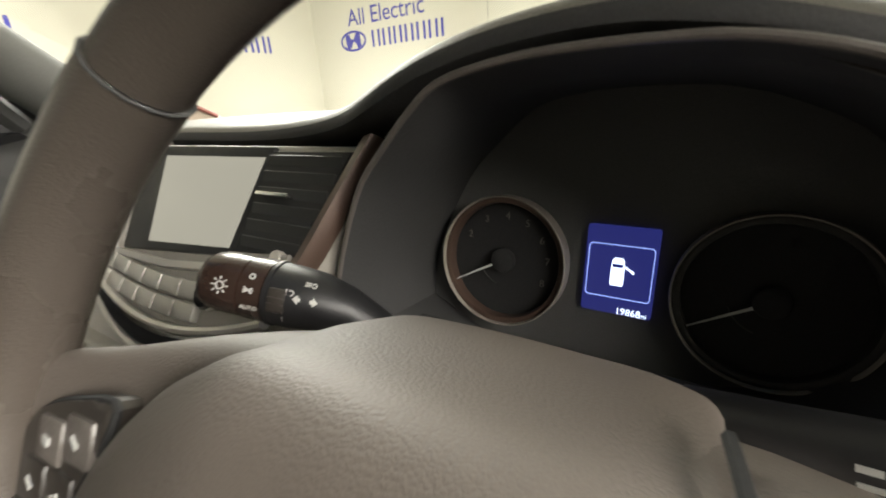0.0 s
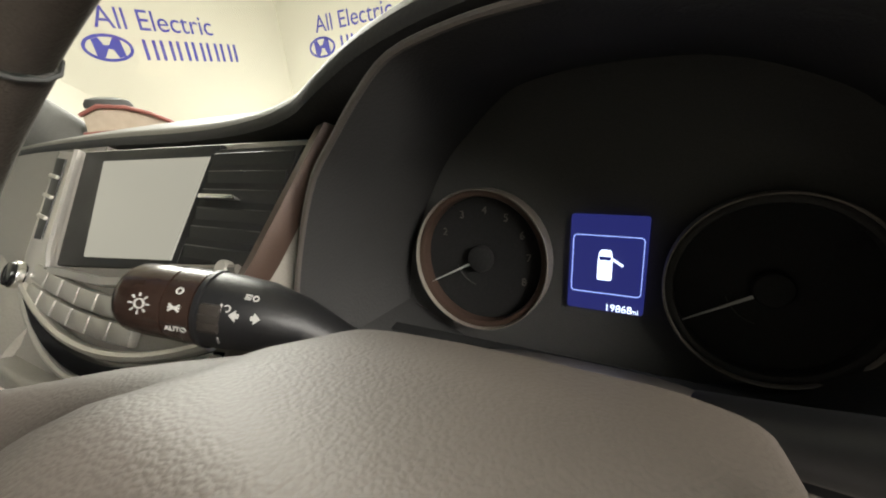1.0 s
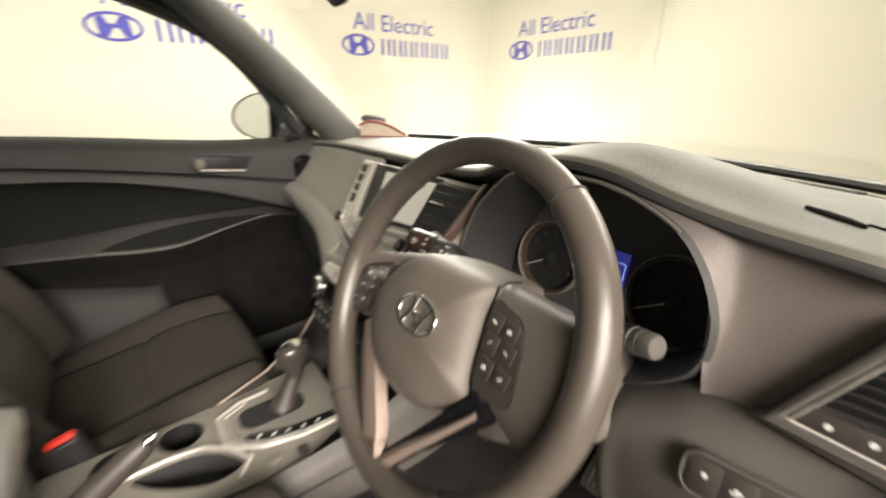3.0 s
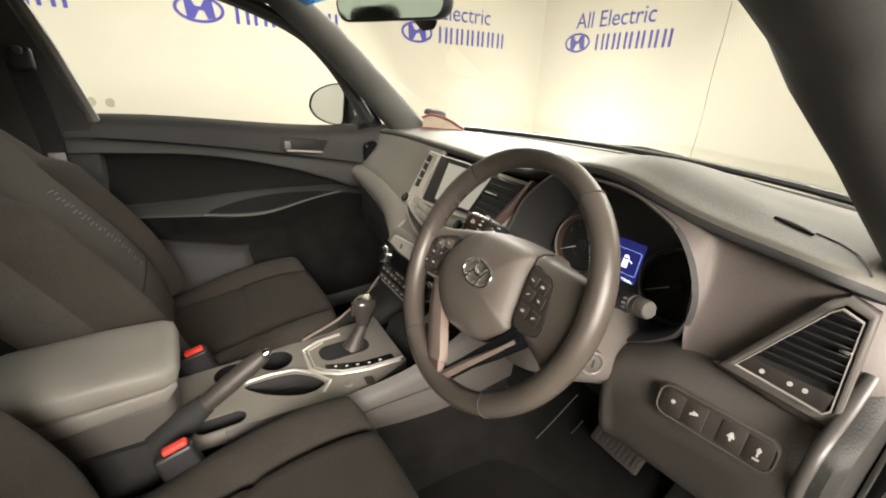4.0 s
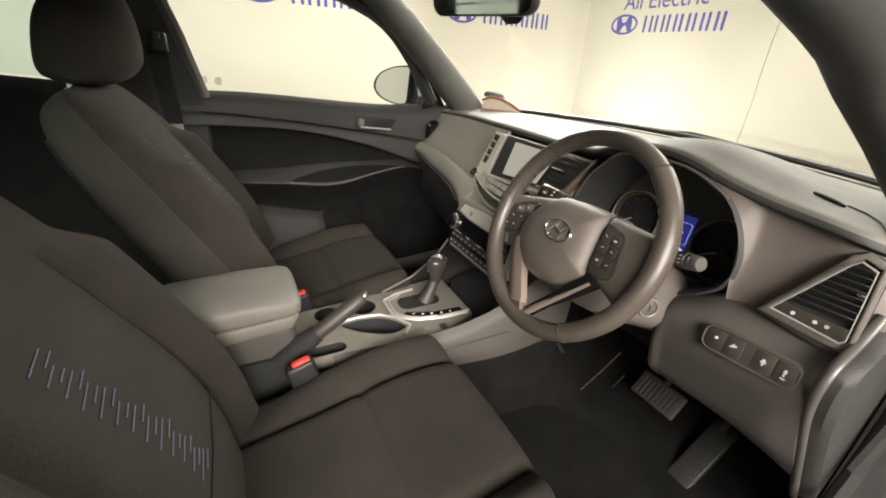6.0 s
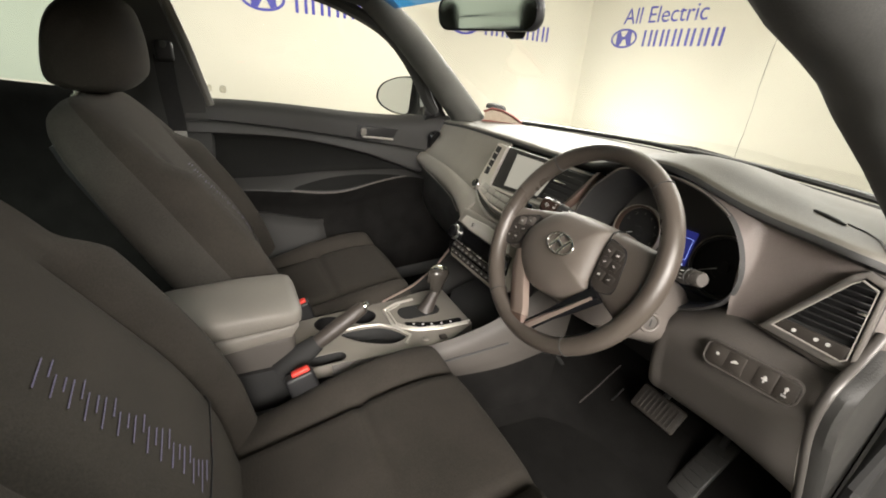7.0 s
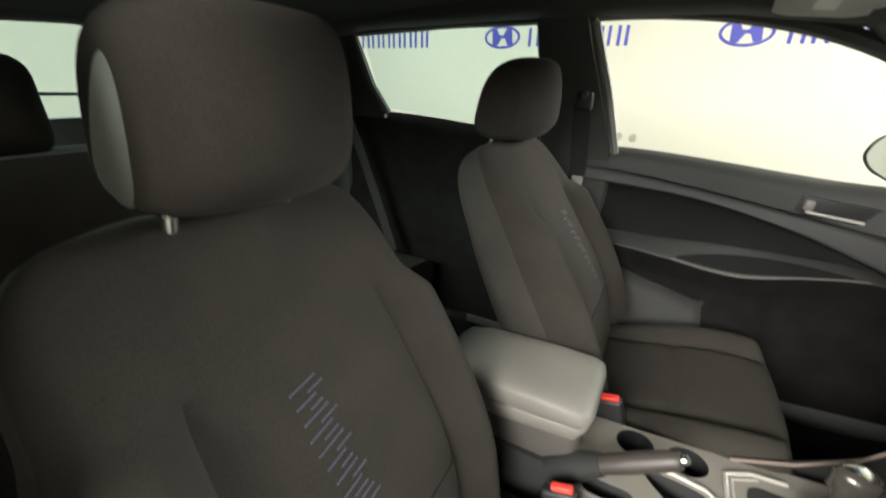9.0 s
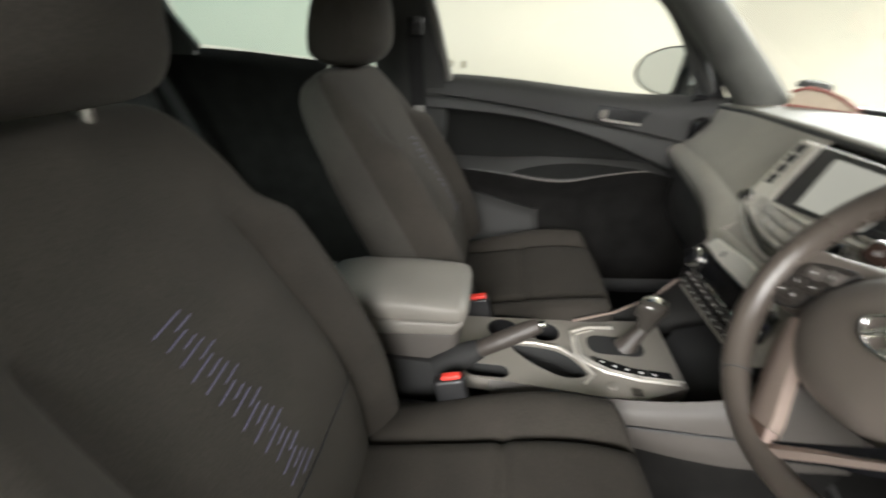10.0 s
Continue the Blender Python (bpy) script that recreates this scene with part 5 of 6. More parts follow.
part("side_spoke", bar([(-0.045, 0.058, -0.044, -0.004, -0.075), (-0.075, 0.051, -0.044, -0.006, -0.075), (-0.10, 0.044, -0.046, -0.005, -0.066), (-0.132, 0.033, -0.052, -0.002, -0.040), (-0.162, 0.025, -0.052, 0.003, -0.014)]), HUB, wh, smooth=60)


def button_panel(outline, spots):
    outline = smooth_loop(outline, 36)
    p = part("button_panel", prism(outline, 0.012, W @ pose(0, 0, 0.0025), 0.003, 3), KEYPL, wh, "dark brown button panel")
    for k, (x, y) in enumerate(spots):
        b = part("button", rbox(0.0165 if x > 0 else 0.0195, 0.0155, 0.004, W @ pose(x, y, 0.0020, 0, 0, -6 if x > 0 else 8), 0.0018), SHROUD if x < 0 and k < 2 else KEYPL, p)
        part("symbol", rbox(0.0050, 0.0016 + 0.0012 * (k % 3 == 1), 0.0008, W @ pose(x, y, 0.0042, 0, 0, 25 * (k % 3 - 1)), 0), ICON, b)
    part("panel_rim", tube([W @ Vector((x, y, 0.0006)) for x, y in outline], 0.0014, 0.0014, 6, closed=True, up=(0, -0.9, 0.44)), MATT, p)


button_panel([(0.0650, 0.041), (0.084, 0.041), (0.1015, 0.033), (0.1110, 0.001), (0.1150, -0.023), (0.105, -0.033), (0.0750, -0.034), (0.0680, 0.0)], [(0.0745, 0.027), (0.0925, 0.025), (0.0770, 0.009), (0.0960, 0.008), (0.0800, -0.012), (0.0995, -0.013)])
button_panel([(-0.092, 0.025), (-0.115, 0.021), (-0.143, 0.009), (-0.156, -0.008), (-0.157, -0.030), (-0.141, -0.047), (-0.114, -0.038), (-0.107, -0.008)], [(-0.1075, 0.0105), (-0.1285, 0.0035), (-0.1150, -0.010), (-0.1360, -0.014), (-0.1250, -0.029), (-0.1440, -0.032)])
# V-shaped bottom spoke: a broad blade on one arm, a thin bright one on the other
part("lower_spoke", lofted([[W @ Vector((x + dx * w, y + dx * w * 0.45, z)) for dx, z in ((-1, -0.004), (-0.8, 0.007), (0, 0.0105), (0.85, 0.009), (1, -0.004), (0, -0.016))] for x, y, w in ((-0.092, -0.044, 0.012), (-0.075, -0.074, 0.017), (-0.052, -0.108, 0.0175), (-0.030, -0.138, 0.018), (-0.022, -0.156, 0.019))]), BLADE, wh, "broad satin silver blade", smooth=60)
part("spoke_foot", lofted([[W @ Vector((x + dx * w, y + dx * w * 0.3, z)) for dx, z in ((-1, 0.002), (-0.7, 0.0115), (0.7, 0.0115), (1, 0.002), (0, -0.010))] for x, y, w in ((-0.023, -0.145, 0.020), (-0.012, -0.160, 0.019))]), BRONZE, wh, "bronze foot of the blade")
part("lower_spoke", lofted([[W @ Vector((x + dx * w, y - dx * w * 0.55, z)) for dx, z in ((-1, -0.004), (-0.7, 0.005), (0.6, 0.006), (1, -0.004), (0, -0.018))] for x, y, w in ((0.092, -0.040, 0.014), (0.062, -0.078, 0.012), (0.034, -0.112, 0.009), (0.004, -0.152, 0.009))]), GLOSS, wh, "gloss black arm")
part("spoke_blade", lofted([[W @ Vector((x + dx * w, y - dx * w * 0.55, z)) for dx, z in ((-1, 0.0045), (0, 0.0095), (1, 0.0065), (0, 0.001))] for x, y, w in ((0.092, -0.049, 0.003), (0.062, -0.085, 0.0045), (0.034, -0.118, 0.006), (0.004, -0.156, 0.007))]), BLADE, wh, "thin satin silver blade")
part("cover_seam", tube([W @ Vector(p) for p in ((0.0600, 0.0640, -0.030), (0.0615, 0.0600, -0.010), (0.0620, 0.054, -0.0015), (0.0625, 0.030, -0.0010), (0.0655, -0.006, -0.0010), (0.0700, -0.032, -0.0015), (0.0755, -0.046, -0.003))], 0.0014, 0.0014, 6), MATT, wh)

# ---------------- steering column and stalks ----------------
col = thing("steering_column", "dark grey steering column shroud with ignition lock", "steering column")


def col_ring(z, w, low, top, bot):
    """low: how much wider the shroud is below its middle."""
    out = []
    for k in range(40):
        a = 2 * math.pi * k / 40
        c, s = math.cos(a), math.sin(a)
        out.append(W @ Vector(((w + low * sstep(0.35, -0.5, s)) * math.copysign(abs(c) ** 0.6, c), (top if s > 0 else bot) * math.copysign(abs(s) ** 0.6, s), z)))
    return out


part("shroud", lofted([col_ring(-0.062, 0.066, 0.020, 0.040, 0.085), col_ring(-0.07, 0.080, 0.030, 0.048, 0.102), col_ring(-0.12, 0.085, 0.042, 0.050, 0.106), col_ring(-0.17, 0.088, 0.048, 0.046, 0.10), col_ring(-0.26, 0.088, 0.048, 0.035, 0.10)]), SHROUD, col, smooth=50)
IG = axes(W @ Vector((0.124, -0.050, -0.128)), (0.45, 1, -0.2), (0, 0.4, 1))
part("ignition_bezel", ring(0.0185, 0.012, 0.014, IG @ pose(-0.003, 0.004, 0.002), 28, 0.003), SHROUD, col, "pale ring")
part("ignition_lock", disc(0.012, 0.010, IG @ pose(-0.003, 0.004, 0.0), 20, 0.001), LOWP, col)
part("key_slot", rbox(0.002, 0.012, 0.001, IG @ pose(-0.003, 0.004, 0.0005), 0), MATT, col)


def stalk(label):
    return thing("column_stalk", label, "control stalk", "stalks on the column")


def light_stalk():
    """Axis points run from the column out to the end knob; the print faces the driver."""
    e = stalk("black light stalk with white printed symbols")
    end, mid, root = Vector((0.189, 0.120, 1.001)), Vector((0.234, 0.139, 0.990)), Vector((0.276, 0.172, 0.950))
    u = (mid - end).normalized()

    def at(t):
        return end + u * t
    part("end_knob", tube([at(t) for t in (-0.0165, -0.0155, -0.012, 0.0, 0.0085, 0.0090)], [0.010, 0.0145, 0.0165, 0.0175, 0.0175, 0.0165], [0.010, 0.0145, 0.0165, 0.0175, 0.0175, 0.0165], 24), BROWN, e, "brown-black end knob", smooth=50)
    part("ring_switch", tube([at(0.0094), at(0.0098), at(0.0228), at(0.0232)], [0.0165, 0.0178, 0.0182, 0.017], None, 24), BROWN, e, "brown-black ring switch", smooth=50)
    part("collar", tube([at(0.0234), at(0.0240), at(0.0262), at(0.0268)], [0.0175, 0.0188, 0.0188, 0.0178], None, 24), BLACK, e, smooth=50)
    body = [at(0.0268), at(0.036), at(0.050), at(0.050).lerp(root, 0.25) + Vector((0, 0, 0.002)), at(0.050).lerp(root, 0.6), root]
    part("arm", tube(body, [0.0180, 0.0184, 0.0175, 0.0155, 0.0125, 0.011], [0.0180, 0.0178, 0.0165, 0.0145, 0.0115, 0.010], 24), BLACK, e, smooth=50)

    def face(t, turn=0.0, out=0.0182):
        """A place on the print, turned round the axis by some degrees."""
        m = axes(at(t), u, (0, 0.5, 1))
        return m @ pose(0, 0, 0, -turn) @ pose(0, 0, out)

    def sym(bm, label=""):
        part("symbol", bm, ICON, e, label)
    f = face(0.0)
    sym(ring(0.0024, 0.0018, 0.0008, f, 14), "white printed symbol")
    for k in range(8):
        sym(rbox(0.0016, 0.0006, 0.0006, f @ pose(0, 0, -0.0002, 0, 0, 45 * k) @ pose(0.0040, 0, 0), 0))
    f = face(0.0165, 2, 0.0187)
    for k in (-1, 1):
        sym(rbox(0.0058, 0.0007, 0.0006, f @ pose(0, 0, 0, 0, 0, 30 * k), 0))
    sym(rbox(0.0055, 0.0006, 0.0006, f, 0))
    sym(text_mesh("AUTO", 0.0036, face(0.0165, -28, 0.0188) @ pose(-0.0040, -0.0012, 0), 0.0002))
    f = face(0.0165, 26, 0.0187)
    sym(ring(0.0017, 0.0011, 0.0006, f, 12))
    part("slide_pad", rbox(0.0095, 0.013, 0.003, face(0.0325, -6, 0.0172), 0.001), KEYPL, e, "ribbed slide pad")
    for k in range(4):
        part("pad_rib", rbox(0.0090, 0.0010, 0.0012, face(0.0325, -22 + 10 * k, 0.0190), 0), KEYPL, e)
    for turn, t in ((12, 0.0395), (-14, 0.0400), (-38, 0.0390)):
        sym(ring(0.0017, 0.0011, 0.0006, face(t, turn, 0.0178), 12))
        if turn != -14:
            sym(rbox(0.0007, 0.0036, 0.0006, face(t - 0.0026, turn, 0.0180), 0))
    f = face(0.0480, 2, 0.0172) @ pose(0, 0.0005, 0.0006, 0, 6)
    for k in (-1, 1):
        sym(prism([(k * 0.0038, 0), (k * 0.0010, 0.0026), (k * 0.0010, 0.0010), (-k * 0.0004, 0.0010), (-k * 0.0004, -0.0010), (k * 0.0010, -0.0010), (k * 0.0010, -0.0026)], 0.0006, f @ pose(k * 0.0030, 0, 0)))
    f = face(0.0490, 34, 0.0174)
    for k in range(3):
        sym(rbox(0.0030, 0.0005, 0.0006, f @ pose(-0.0022, -0.0010 + 0.0010 * k, 0), 0))
    sym(ring(0.0015, 0.0010, 0.0006, f @ pose(0.0012, 0, 0), 12))
    return e


def wiper_stalk():
    e = stalk("black wiper stalk with grey end and pale printed rings")
    a, b = Vector((0.415, 0.182, 0.955)), Vector((0.516, 0.150, 0.984))
    d = b - a
    u = d.normalized()
    part("arm", tube([a + d * t for t in (0, 0.3, 0.55, 0.66)], [0.013, 0.013, 0.0135, 0.0135], [0.010, 0.011, 0.0125, 0.0125], 18), BLACK, e, smooth=50)
    part("ring_switch", tube([a + d * t for t in (0.665, 0.67, 0.80, 0.805)], [0.0125, 0.0138, 0.0138, 0.0125], None, 20), BLACK, e, smooth=50)
    part("end_ring", tube([a + d * t for t in (0.81, 0.815, 0.885, 0.89)], [0.0115, 0.0128, 0.0128, 0.0115], None, 20), KEYPL, e, smooth=50)
    part("end_knob", tube([a + d * t for t in (0.895, 0.90, 1.0, 1.025, 1.03)], [0.0115, 0.0125, 0.0122, 0.0105, 0.004], None, 20), LOWP, e, "grey end knob", smooth=40)
    for t, n in ((0.735, 3), (0.56, 2)):
        for k in range(n):
            m = axes(a + d * t, u, (0, 0.35, 0.94)) @ pose(0, 0, 0, 30 - 26 * k)
            part("symbol", rbox(0.0066, 0.0022, 0.0008, m @ pose(0, 0, 0.0137), 0), ICON, e, "white printed symbol" if k == 0 else "")
    return e


light_stalk()
wiper_stalk()

# ---------------- centre console ----------------
def holed_plate(outline, holes, depth, m):
    """A plate with openings through it; its walls go down by depth."""
    bm = bmesh.new()
    loops = [[bm.verts.new(m @ Vector((x, y, 0))) for x, y in o] for o in [outline] + holes]
    edges = []
    for lp in loops:
        edges += [bm.edges.new((lp[i], lp[(i + 1) % len(lp)])) for i in range(len(lp))]
    bmesh.ops.triangle_fill(bm, use_beauty=True, edges=edges)
    for lp in loops:
        low = [bm.verts.new(v.co + m.to_3x3() @ Vector((0, 0, -depth))) for v in lp]
        for i in range(len(lp)):
            j = (i + 1) % len(lp)
            bm.faces.new((lp[i], lp[j], low[j], low[i]))
    return bm


def well(outline, depth, m, cx, cy):
    """An open cup below an outline."""
    return lofted([[m @ Vector((cx + (x - cx) * s, cy + (y - cy) * s, -d)) for x, y in outline] for s, d in ((1.0, 0.002), (0.97, depth * 0.5), (0.93, depth), (0.02, depth))], True, False)


cc = thing("floor_console", "grey floor console with cup holders and a gear lever gate", "centre console")
part("body", lofted([[(-0.012 + s * w, y, z) for s, z in ((-1, 0.40), (-1.0, zt - 0.03), (-0.93, zt), (0.93, zt), (1.0, zt - 0.03), (1, 0.40))] for y, w, zt in ((-0.75, 0.085, 0.655), (-0.43, 0.09, 0.65), (-0.415, 0.09, 0.57), (-0.15, 0.110, 0.57), (0.03, 0.125, 0.58), (0.08, 0.13, 0.60), (0.10, 0.15, 0.62), (0.20, 0.165, 0.64))]), MATT, cc)
KZ = 0.642
TOP = pose(0, 0, KZ)
plate = [(-0.104, -0.40), (-0.110, -0.30), (-0.118, -0.19), (-0.138, -0.02), (-0.145, 0.05), (0.060, 0.045), (0.082, 0.0), (0.104, -0.05), (0.106, -0.12), (0.094, -0.26), (0.086, -0.40)]
cups = [[(cx + r * math.cos(2 * math.pi * k / 32), cy + r * math.sin(2 * math.pi * k / 32)) for k in range(32)] for cx, cy, r in ((-0.073, -0.213, 0.035), (-0.070, -0.303, 0.034))]
tray = smooth_loop([(-0.014, -0.285), (0.020, -0.262), (0.048, -0.225), (0.066, -0.180), (0.052, -0.140), (0.015, -0.158), (-0.010, -0.190), (-0.018, -0.235)], 40)
slot = rounded(0.036, 0.085, 0.017, 5, 0.066, -0.335)
part("top_plate", holed_plate(plate, cups + [tray, slot], 0.03, TOP), GREYTRIM, cc, "satin grey top plate")
for o, (cx, cy) in zip(cups, ((-0.073, -0.213), (-0.070, -0.303))):
    part("cup_holder", well(o, 0.055, TOP, cx, cy), BLACK, cc, "dark cup holder")
part("tray", well(tray, 0.035, TOP, 0.02, -0.205), MATT, cc, "dark tray recess")
part("brake_slot", well(slot, 0.04, TOP, 0.066, -0.335), MATT, cc)
part("tray_lip", tube([(-0.024, -0.300, KZ + 0.002), (-0.026, -0.235, KZ + 0.003), (-0.018, -0.185, KZ + 0.003), (0.012, -0.150, KZ + 0.003), (0.052, -0.128, KZ + 0.002), (0.078, -0.150, KZ)], 0.0035, 0.0035, 8), SILVER, cc, "pale raised lip")
g_line = [(-0.098, -0.06), (-0.092, -0.115), (-0.070, -0.155), (0.0, -0.155), (0.022, -0.138), (0.044, -0.105), (0.058, -0.045), (0.060, 0.03)]
g_in = [(-0.094, 0.03)] + [(x * 0.95, y + 0.003) for x, y in g_line]
part("gate_plate", prism(g_in, 0.006, pose(0, 0, KZ + 0.006)), GREYTRIM, cc, "grey gate plate")
part("gate_trim", tube([(x, y, KZ + 0.006) for x, y in g_line], 0.004, 0.004, 8), SILVER, cc, "bright silver gate edge")
part("gate_trim", tube([(x * 0.90, y + 0.010, KZ + 0.007) for x, y in g_line[1:]], 0.0018, 0.002, 8), SILVER, cc)
part("gate_slot", prism(rounded(0.058, 0.115, 0.024, 5, -0.036, -0.068), 0.003, pose(0, 0, KZ + 0.0075)), MATT, cc, "black gate slot")
part("gate_band", prism([(0.004, -0.125), (0.020, -0.125), (0.040, -0.095), (0.053, -0.04), (0.054, 0.02), (0.034, 0.02), (0.030, -0.05)], 0.003, pose(0, 0, KZ + 0.008)), GLOSS, cc)
for k, (x, y) in enumerate(((0.0195, -0.106), (0.029, -0.084), (0.0355, -0.062), (0.041, -0.037), (0.0435, -0.012))):
    part("gate_letter_bar", rbox(0.0045, 0.0055, 0.001, pose(x, y, KZ + 0.0085), 0), WHITE, cc)
part("button", disc(0.009, 0.006, pose(0.078, -0.098, KZ + 0.004), 18, 0.002), GREYTRIM, cc)
part("button", rbox(0.016, 0.018, 0.006, pose(0.088, -0.055, KZ + 0.002), 0.002), KEYPL, cc)
# side wing that runs up to the stack on the driver's side, with its lower half
SWAP = Matrix(((0, 1, 0, 0), (1, 0, 0, 0), (0, 0, 1, 0), (0, 0, 0, 1)))
for s in (1, -1):
    dx = -0.012
    part("side_wing", sheet(face_profile([(-0.33, dx + s * 0.100, 0.642, dx + s * 0.114, 0.625, dx + s * 0.118, 0.60, dx + s * 0.114, 0.575), (-0.1, dx + s * 0.128, 0.650, dx + s * 0.146, 0.630, dx + s * 0.152, 0.59, dx + s * 0.146, 0.56), (0.08, dx + s * 0.165, 0.72, dx + s * 0.182, 0.69, dx + s * 0.188, 0.62, dx + s * 0.180, 0.57), (0.26, dx + s * 0.185, 0.86, dx + s * 0.196, 0.80, dx + s * 0.20, 0.70, dx + s * 0.192, 0.60)]), 24, 12), LOWP if s > 0 else DOORP, cc, "grey side wing").data.transform(SWAP)
    part("side_wing_lower", sheet(face_profile([(-0.33, dx + s * 0.106, 0.58, dx + s * 0.106, 0.50, dx + s * 0.108, 0.40), (-0.1, dx + s * 0.138, 0.565, dx + s * 0.138, 0.50, dx + s * 0.138, 0.40), (0.08, dx + s * 0.172, 0.58, dx + s * 0.168, 0.50, dx + s * 0.165, 0.40), (0.26, dx + s * 0.184, 0.61, dx + s * 0.18, 0.50, dx + s * 0.175, 0.40)]), 24, 8), CARPET, cc, "black carpeted side").data.transform(SWAP)
    part("wing_groove", tube([(dx + s * 0.1195, -0.32, 0.612), (dx + s * 0.1535, -0.1, 0.612), (dx + s * 0.190, 0.08, 0.65)], 0.002, 0.0025, 6), BLACK, cc)

ar = thing("armrest", "pale grey vinyl armrest lid on the console box", "armrest")
AR = pose(-0.013, -0.545, 0.735, 3)


def arm_ring(sx, y, z0, z1, r=0.5):
    return [AR @ Vector((sx * math.copysign(abs(math.cos(a)) ** r, math.cos(a)), y, (z0 + z1) / 2 + (z1 - z0) / 2 * math.copysign(abs(math.sin(a)) ** r, math.sin(a)))) for a in [2 * math.pi * k / 40 for k in range(40)]]


part("lid", lofted([arm_ring(0.055, -0.128, 0.03, 0.05), arm_ring(0.076, -0.116, 0.01, 0.058), arm_ring(0.088, -0.07, 0.005, 0.063), arm_ring(0.092, 0.06, 0.002, 0.060), arm_ring(0.091, 0.145, 0.002, 0.052), arm_ring(0.085, 0.162, 0.008, 0.044), arm_ring(0.06, 0.168, 0.018, 0.035)]), ARM, ar, smooth=60)
part("lid_base", lofted([arm_ring(0.072, -0.115, -0.03, 0.012, 0.4), arm_ring(0.08, 0.0, -0.034, 0.008, 0.4), arm_ring(0.078, 0.14, -0.03, 0.006, 0.4), arm_ring(0.066, 0.158, -0.012, 0.006, 0.4)]), ARM, ar)
part("box", rbox(0.145, 0.33, 0.36, pose(-0.013, -0.56, 0.545), 0.02, 3), LOWP, ar)

part("edge_strip", tube([(-0.108, -0.145, 0.652), (-0.128, -0.05, 0.672), (-0.142, 0.03, 0.715), (-0.150, 0.085, 0.775)], 0.003, 0.003, 8), BLADE, cc, "thin silver edge strip")
hb = thing("handbrake", "dark handbrake lever with a chrome release button", "handbrake")
p0, p1 = Vector((0.060, -0.41, 0.650)), Vector((0.052, -0.245, 0.752))
part("gaiter", tube([p0 + Vector((0, -0.02, -0.02)), p0 + (p1 - p0) * 0.15, p0 + (p1 - p0) * 0.35], [0.034, 0.026, 0.019], [0.03, 0.025, 0.019], 16), MATT, hb)
part("grip", tube([p0 + (p1 - p0) * t for t in (0.28, 0.35, 0.6, 0.85, 0.97, 1.0)], [0.014, 0.0175, 0.0185, 0.0175, 0.0155, 0.012], [0.013, 0.016, 0.0175, 0.017, 0.015, 0.012], 18), GRIP, hb, smooth=60)
part("release_button", tube([p0 + (p1 - p0) * t for t in (0.98, 1.04, 1.06)], [0.008, 0.008, 0.005], None, 14), CHROME, hb, "chrome button")

gl = thing("gear_lever", "automatic gear lever with silver-topped dark knob", "gear lever")
g0, g1 = Vector((-0.034, -0.05, 0.645)), Vector((-0.036, -0.02, 0.705))
part("boot", tube([g0, g0 + (g1 - g0) * 0.4, g1], [0.024, 0.017, 0.012], None, 16), GRIP, gl)
part("neck_ring", tube([g1 + Vector((0, 0, -0.010)), g1 + Vector((0, 0, -0.003))], 0.0105, 0.0125, 16, up=(0, 1, 0)), CHROME, gl, "chrome ring")
part("knob", tube([g1 + Vector((0, 0.10 * z, z)) for z in (-0.004, 0.004, 0.018, 0.034, 0.050, 0.061, 0.067)], [0.012, 0.0145, 0.0165, 0.0205, 0.0225, 0.019, 0.008], [0.013, 0.017, 0.021, 0.027, 0.031, 0.026, 0.011], 24, up=(0, 1, 0)), KNOB, gl, "dark glossy knob", smooth=60)
part("knob_cap", tube([g1 + Vector((-0.004, 0.10 * z + 0.002, z)) for z in (0.054, 0.064, 0.0705)], [0.0205, 0.0170, 0.006], [0.0275, 0.023, 0.009], 24, up=(0, 1, 0)), CHROME, gl, "chrome cap", smooth=60)
part("knob_strip", tube([g1 + Vector((0.003, -0.024 - 0.05 * (0.05 - z), z)) for z in (0.030, 0.045, 0.058)], 0.006, 0.004, 8), KNOB, gl, "release button")

# ---------------- pedals and footwell ----------------
pd = thing("brake_pedal", "ribbed black rubber brake pedal on a steel arm", "pedal")
BP = pose(0.396, 0.40, 0.517, 50)
part("pad", rbox(0.118, 0.066, 0.014, BP, 0.006, 3), PEDAL, pd)
for k in range(9):
    part("rib", rbox(0.005, 0.050, 0.004, BP @ pose(-0.044 + 0.011 * k, 0, 0.0075), 0.0015), PEDAL, pd)
part("arm", tube([(0.396, 0.415, 0.52), (0.388, 0.46, 0.61), (0.375, 0.44, 0.74)], 0.008, 0.012, 8), PILLAR, pd)
ac = thing("accelerator_pedal", "grey-black plastic accelerator pedal on the carpet", "pedal")
AP = pose(0.530, 0.395, 0.445, 38)
part("pad", rbox(0.056, 0.21, 0.014, AP, 0.006, 3), DOORP, ac)
for k in range(7):
    part("rib", rbox(0.040, 0.005, 0.003, AP @ pose(0, -0.07 + 0.022 * k, 0.0075), 0.001), DOORP, ac)
part("arm", tube([(0.53, 0.455, 0.50), (0.53, 0.48, 0.60), (0.52, 0.46, 0.70)], 0.008, 0.01, 8), PILLAR, ac)
# two line-shaped highlights in the footwell, modelled as thin tubes
wr = thing("cable", "thin pale highlight in the driver's footwell, drawn as a cable", "cable")
part("sheath", tube([(0.224, 0.325, 0.402), (0.245, 0.36, 0.47), (0.268, 0.40, 0.552)], 0.0014, 0.0014, 6), SHROUD, wr)
wr = thing("cable", "short grey highlight in the driver's footwell, drawn as a cable end", "cable")
part("sheath", tube([(0.264, 0.40, 0.413), (0.280, 0.402, 0.452), (0.296, 0.40, 0.495)], 0.002, 0.002, 6), PILLAR, wr)
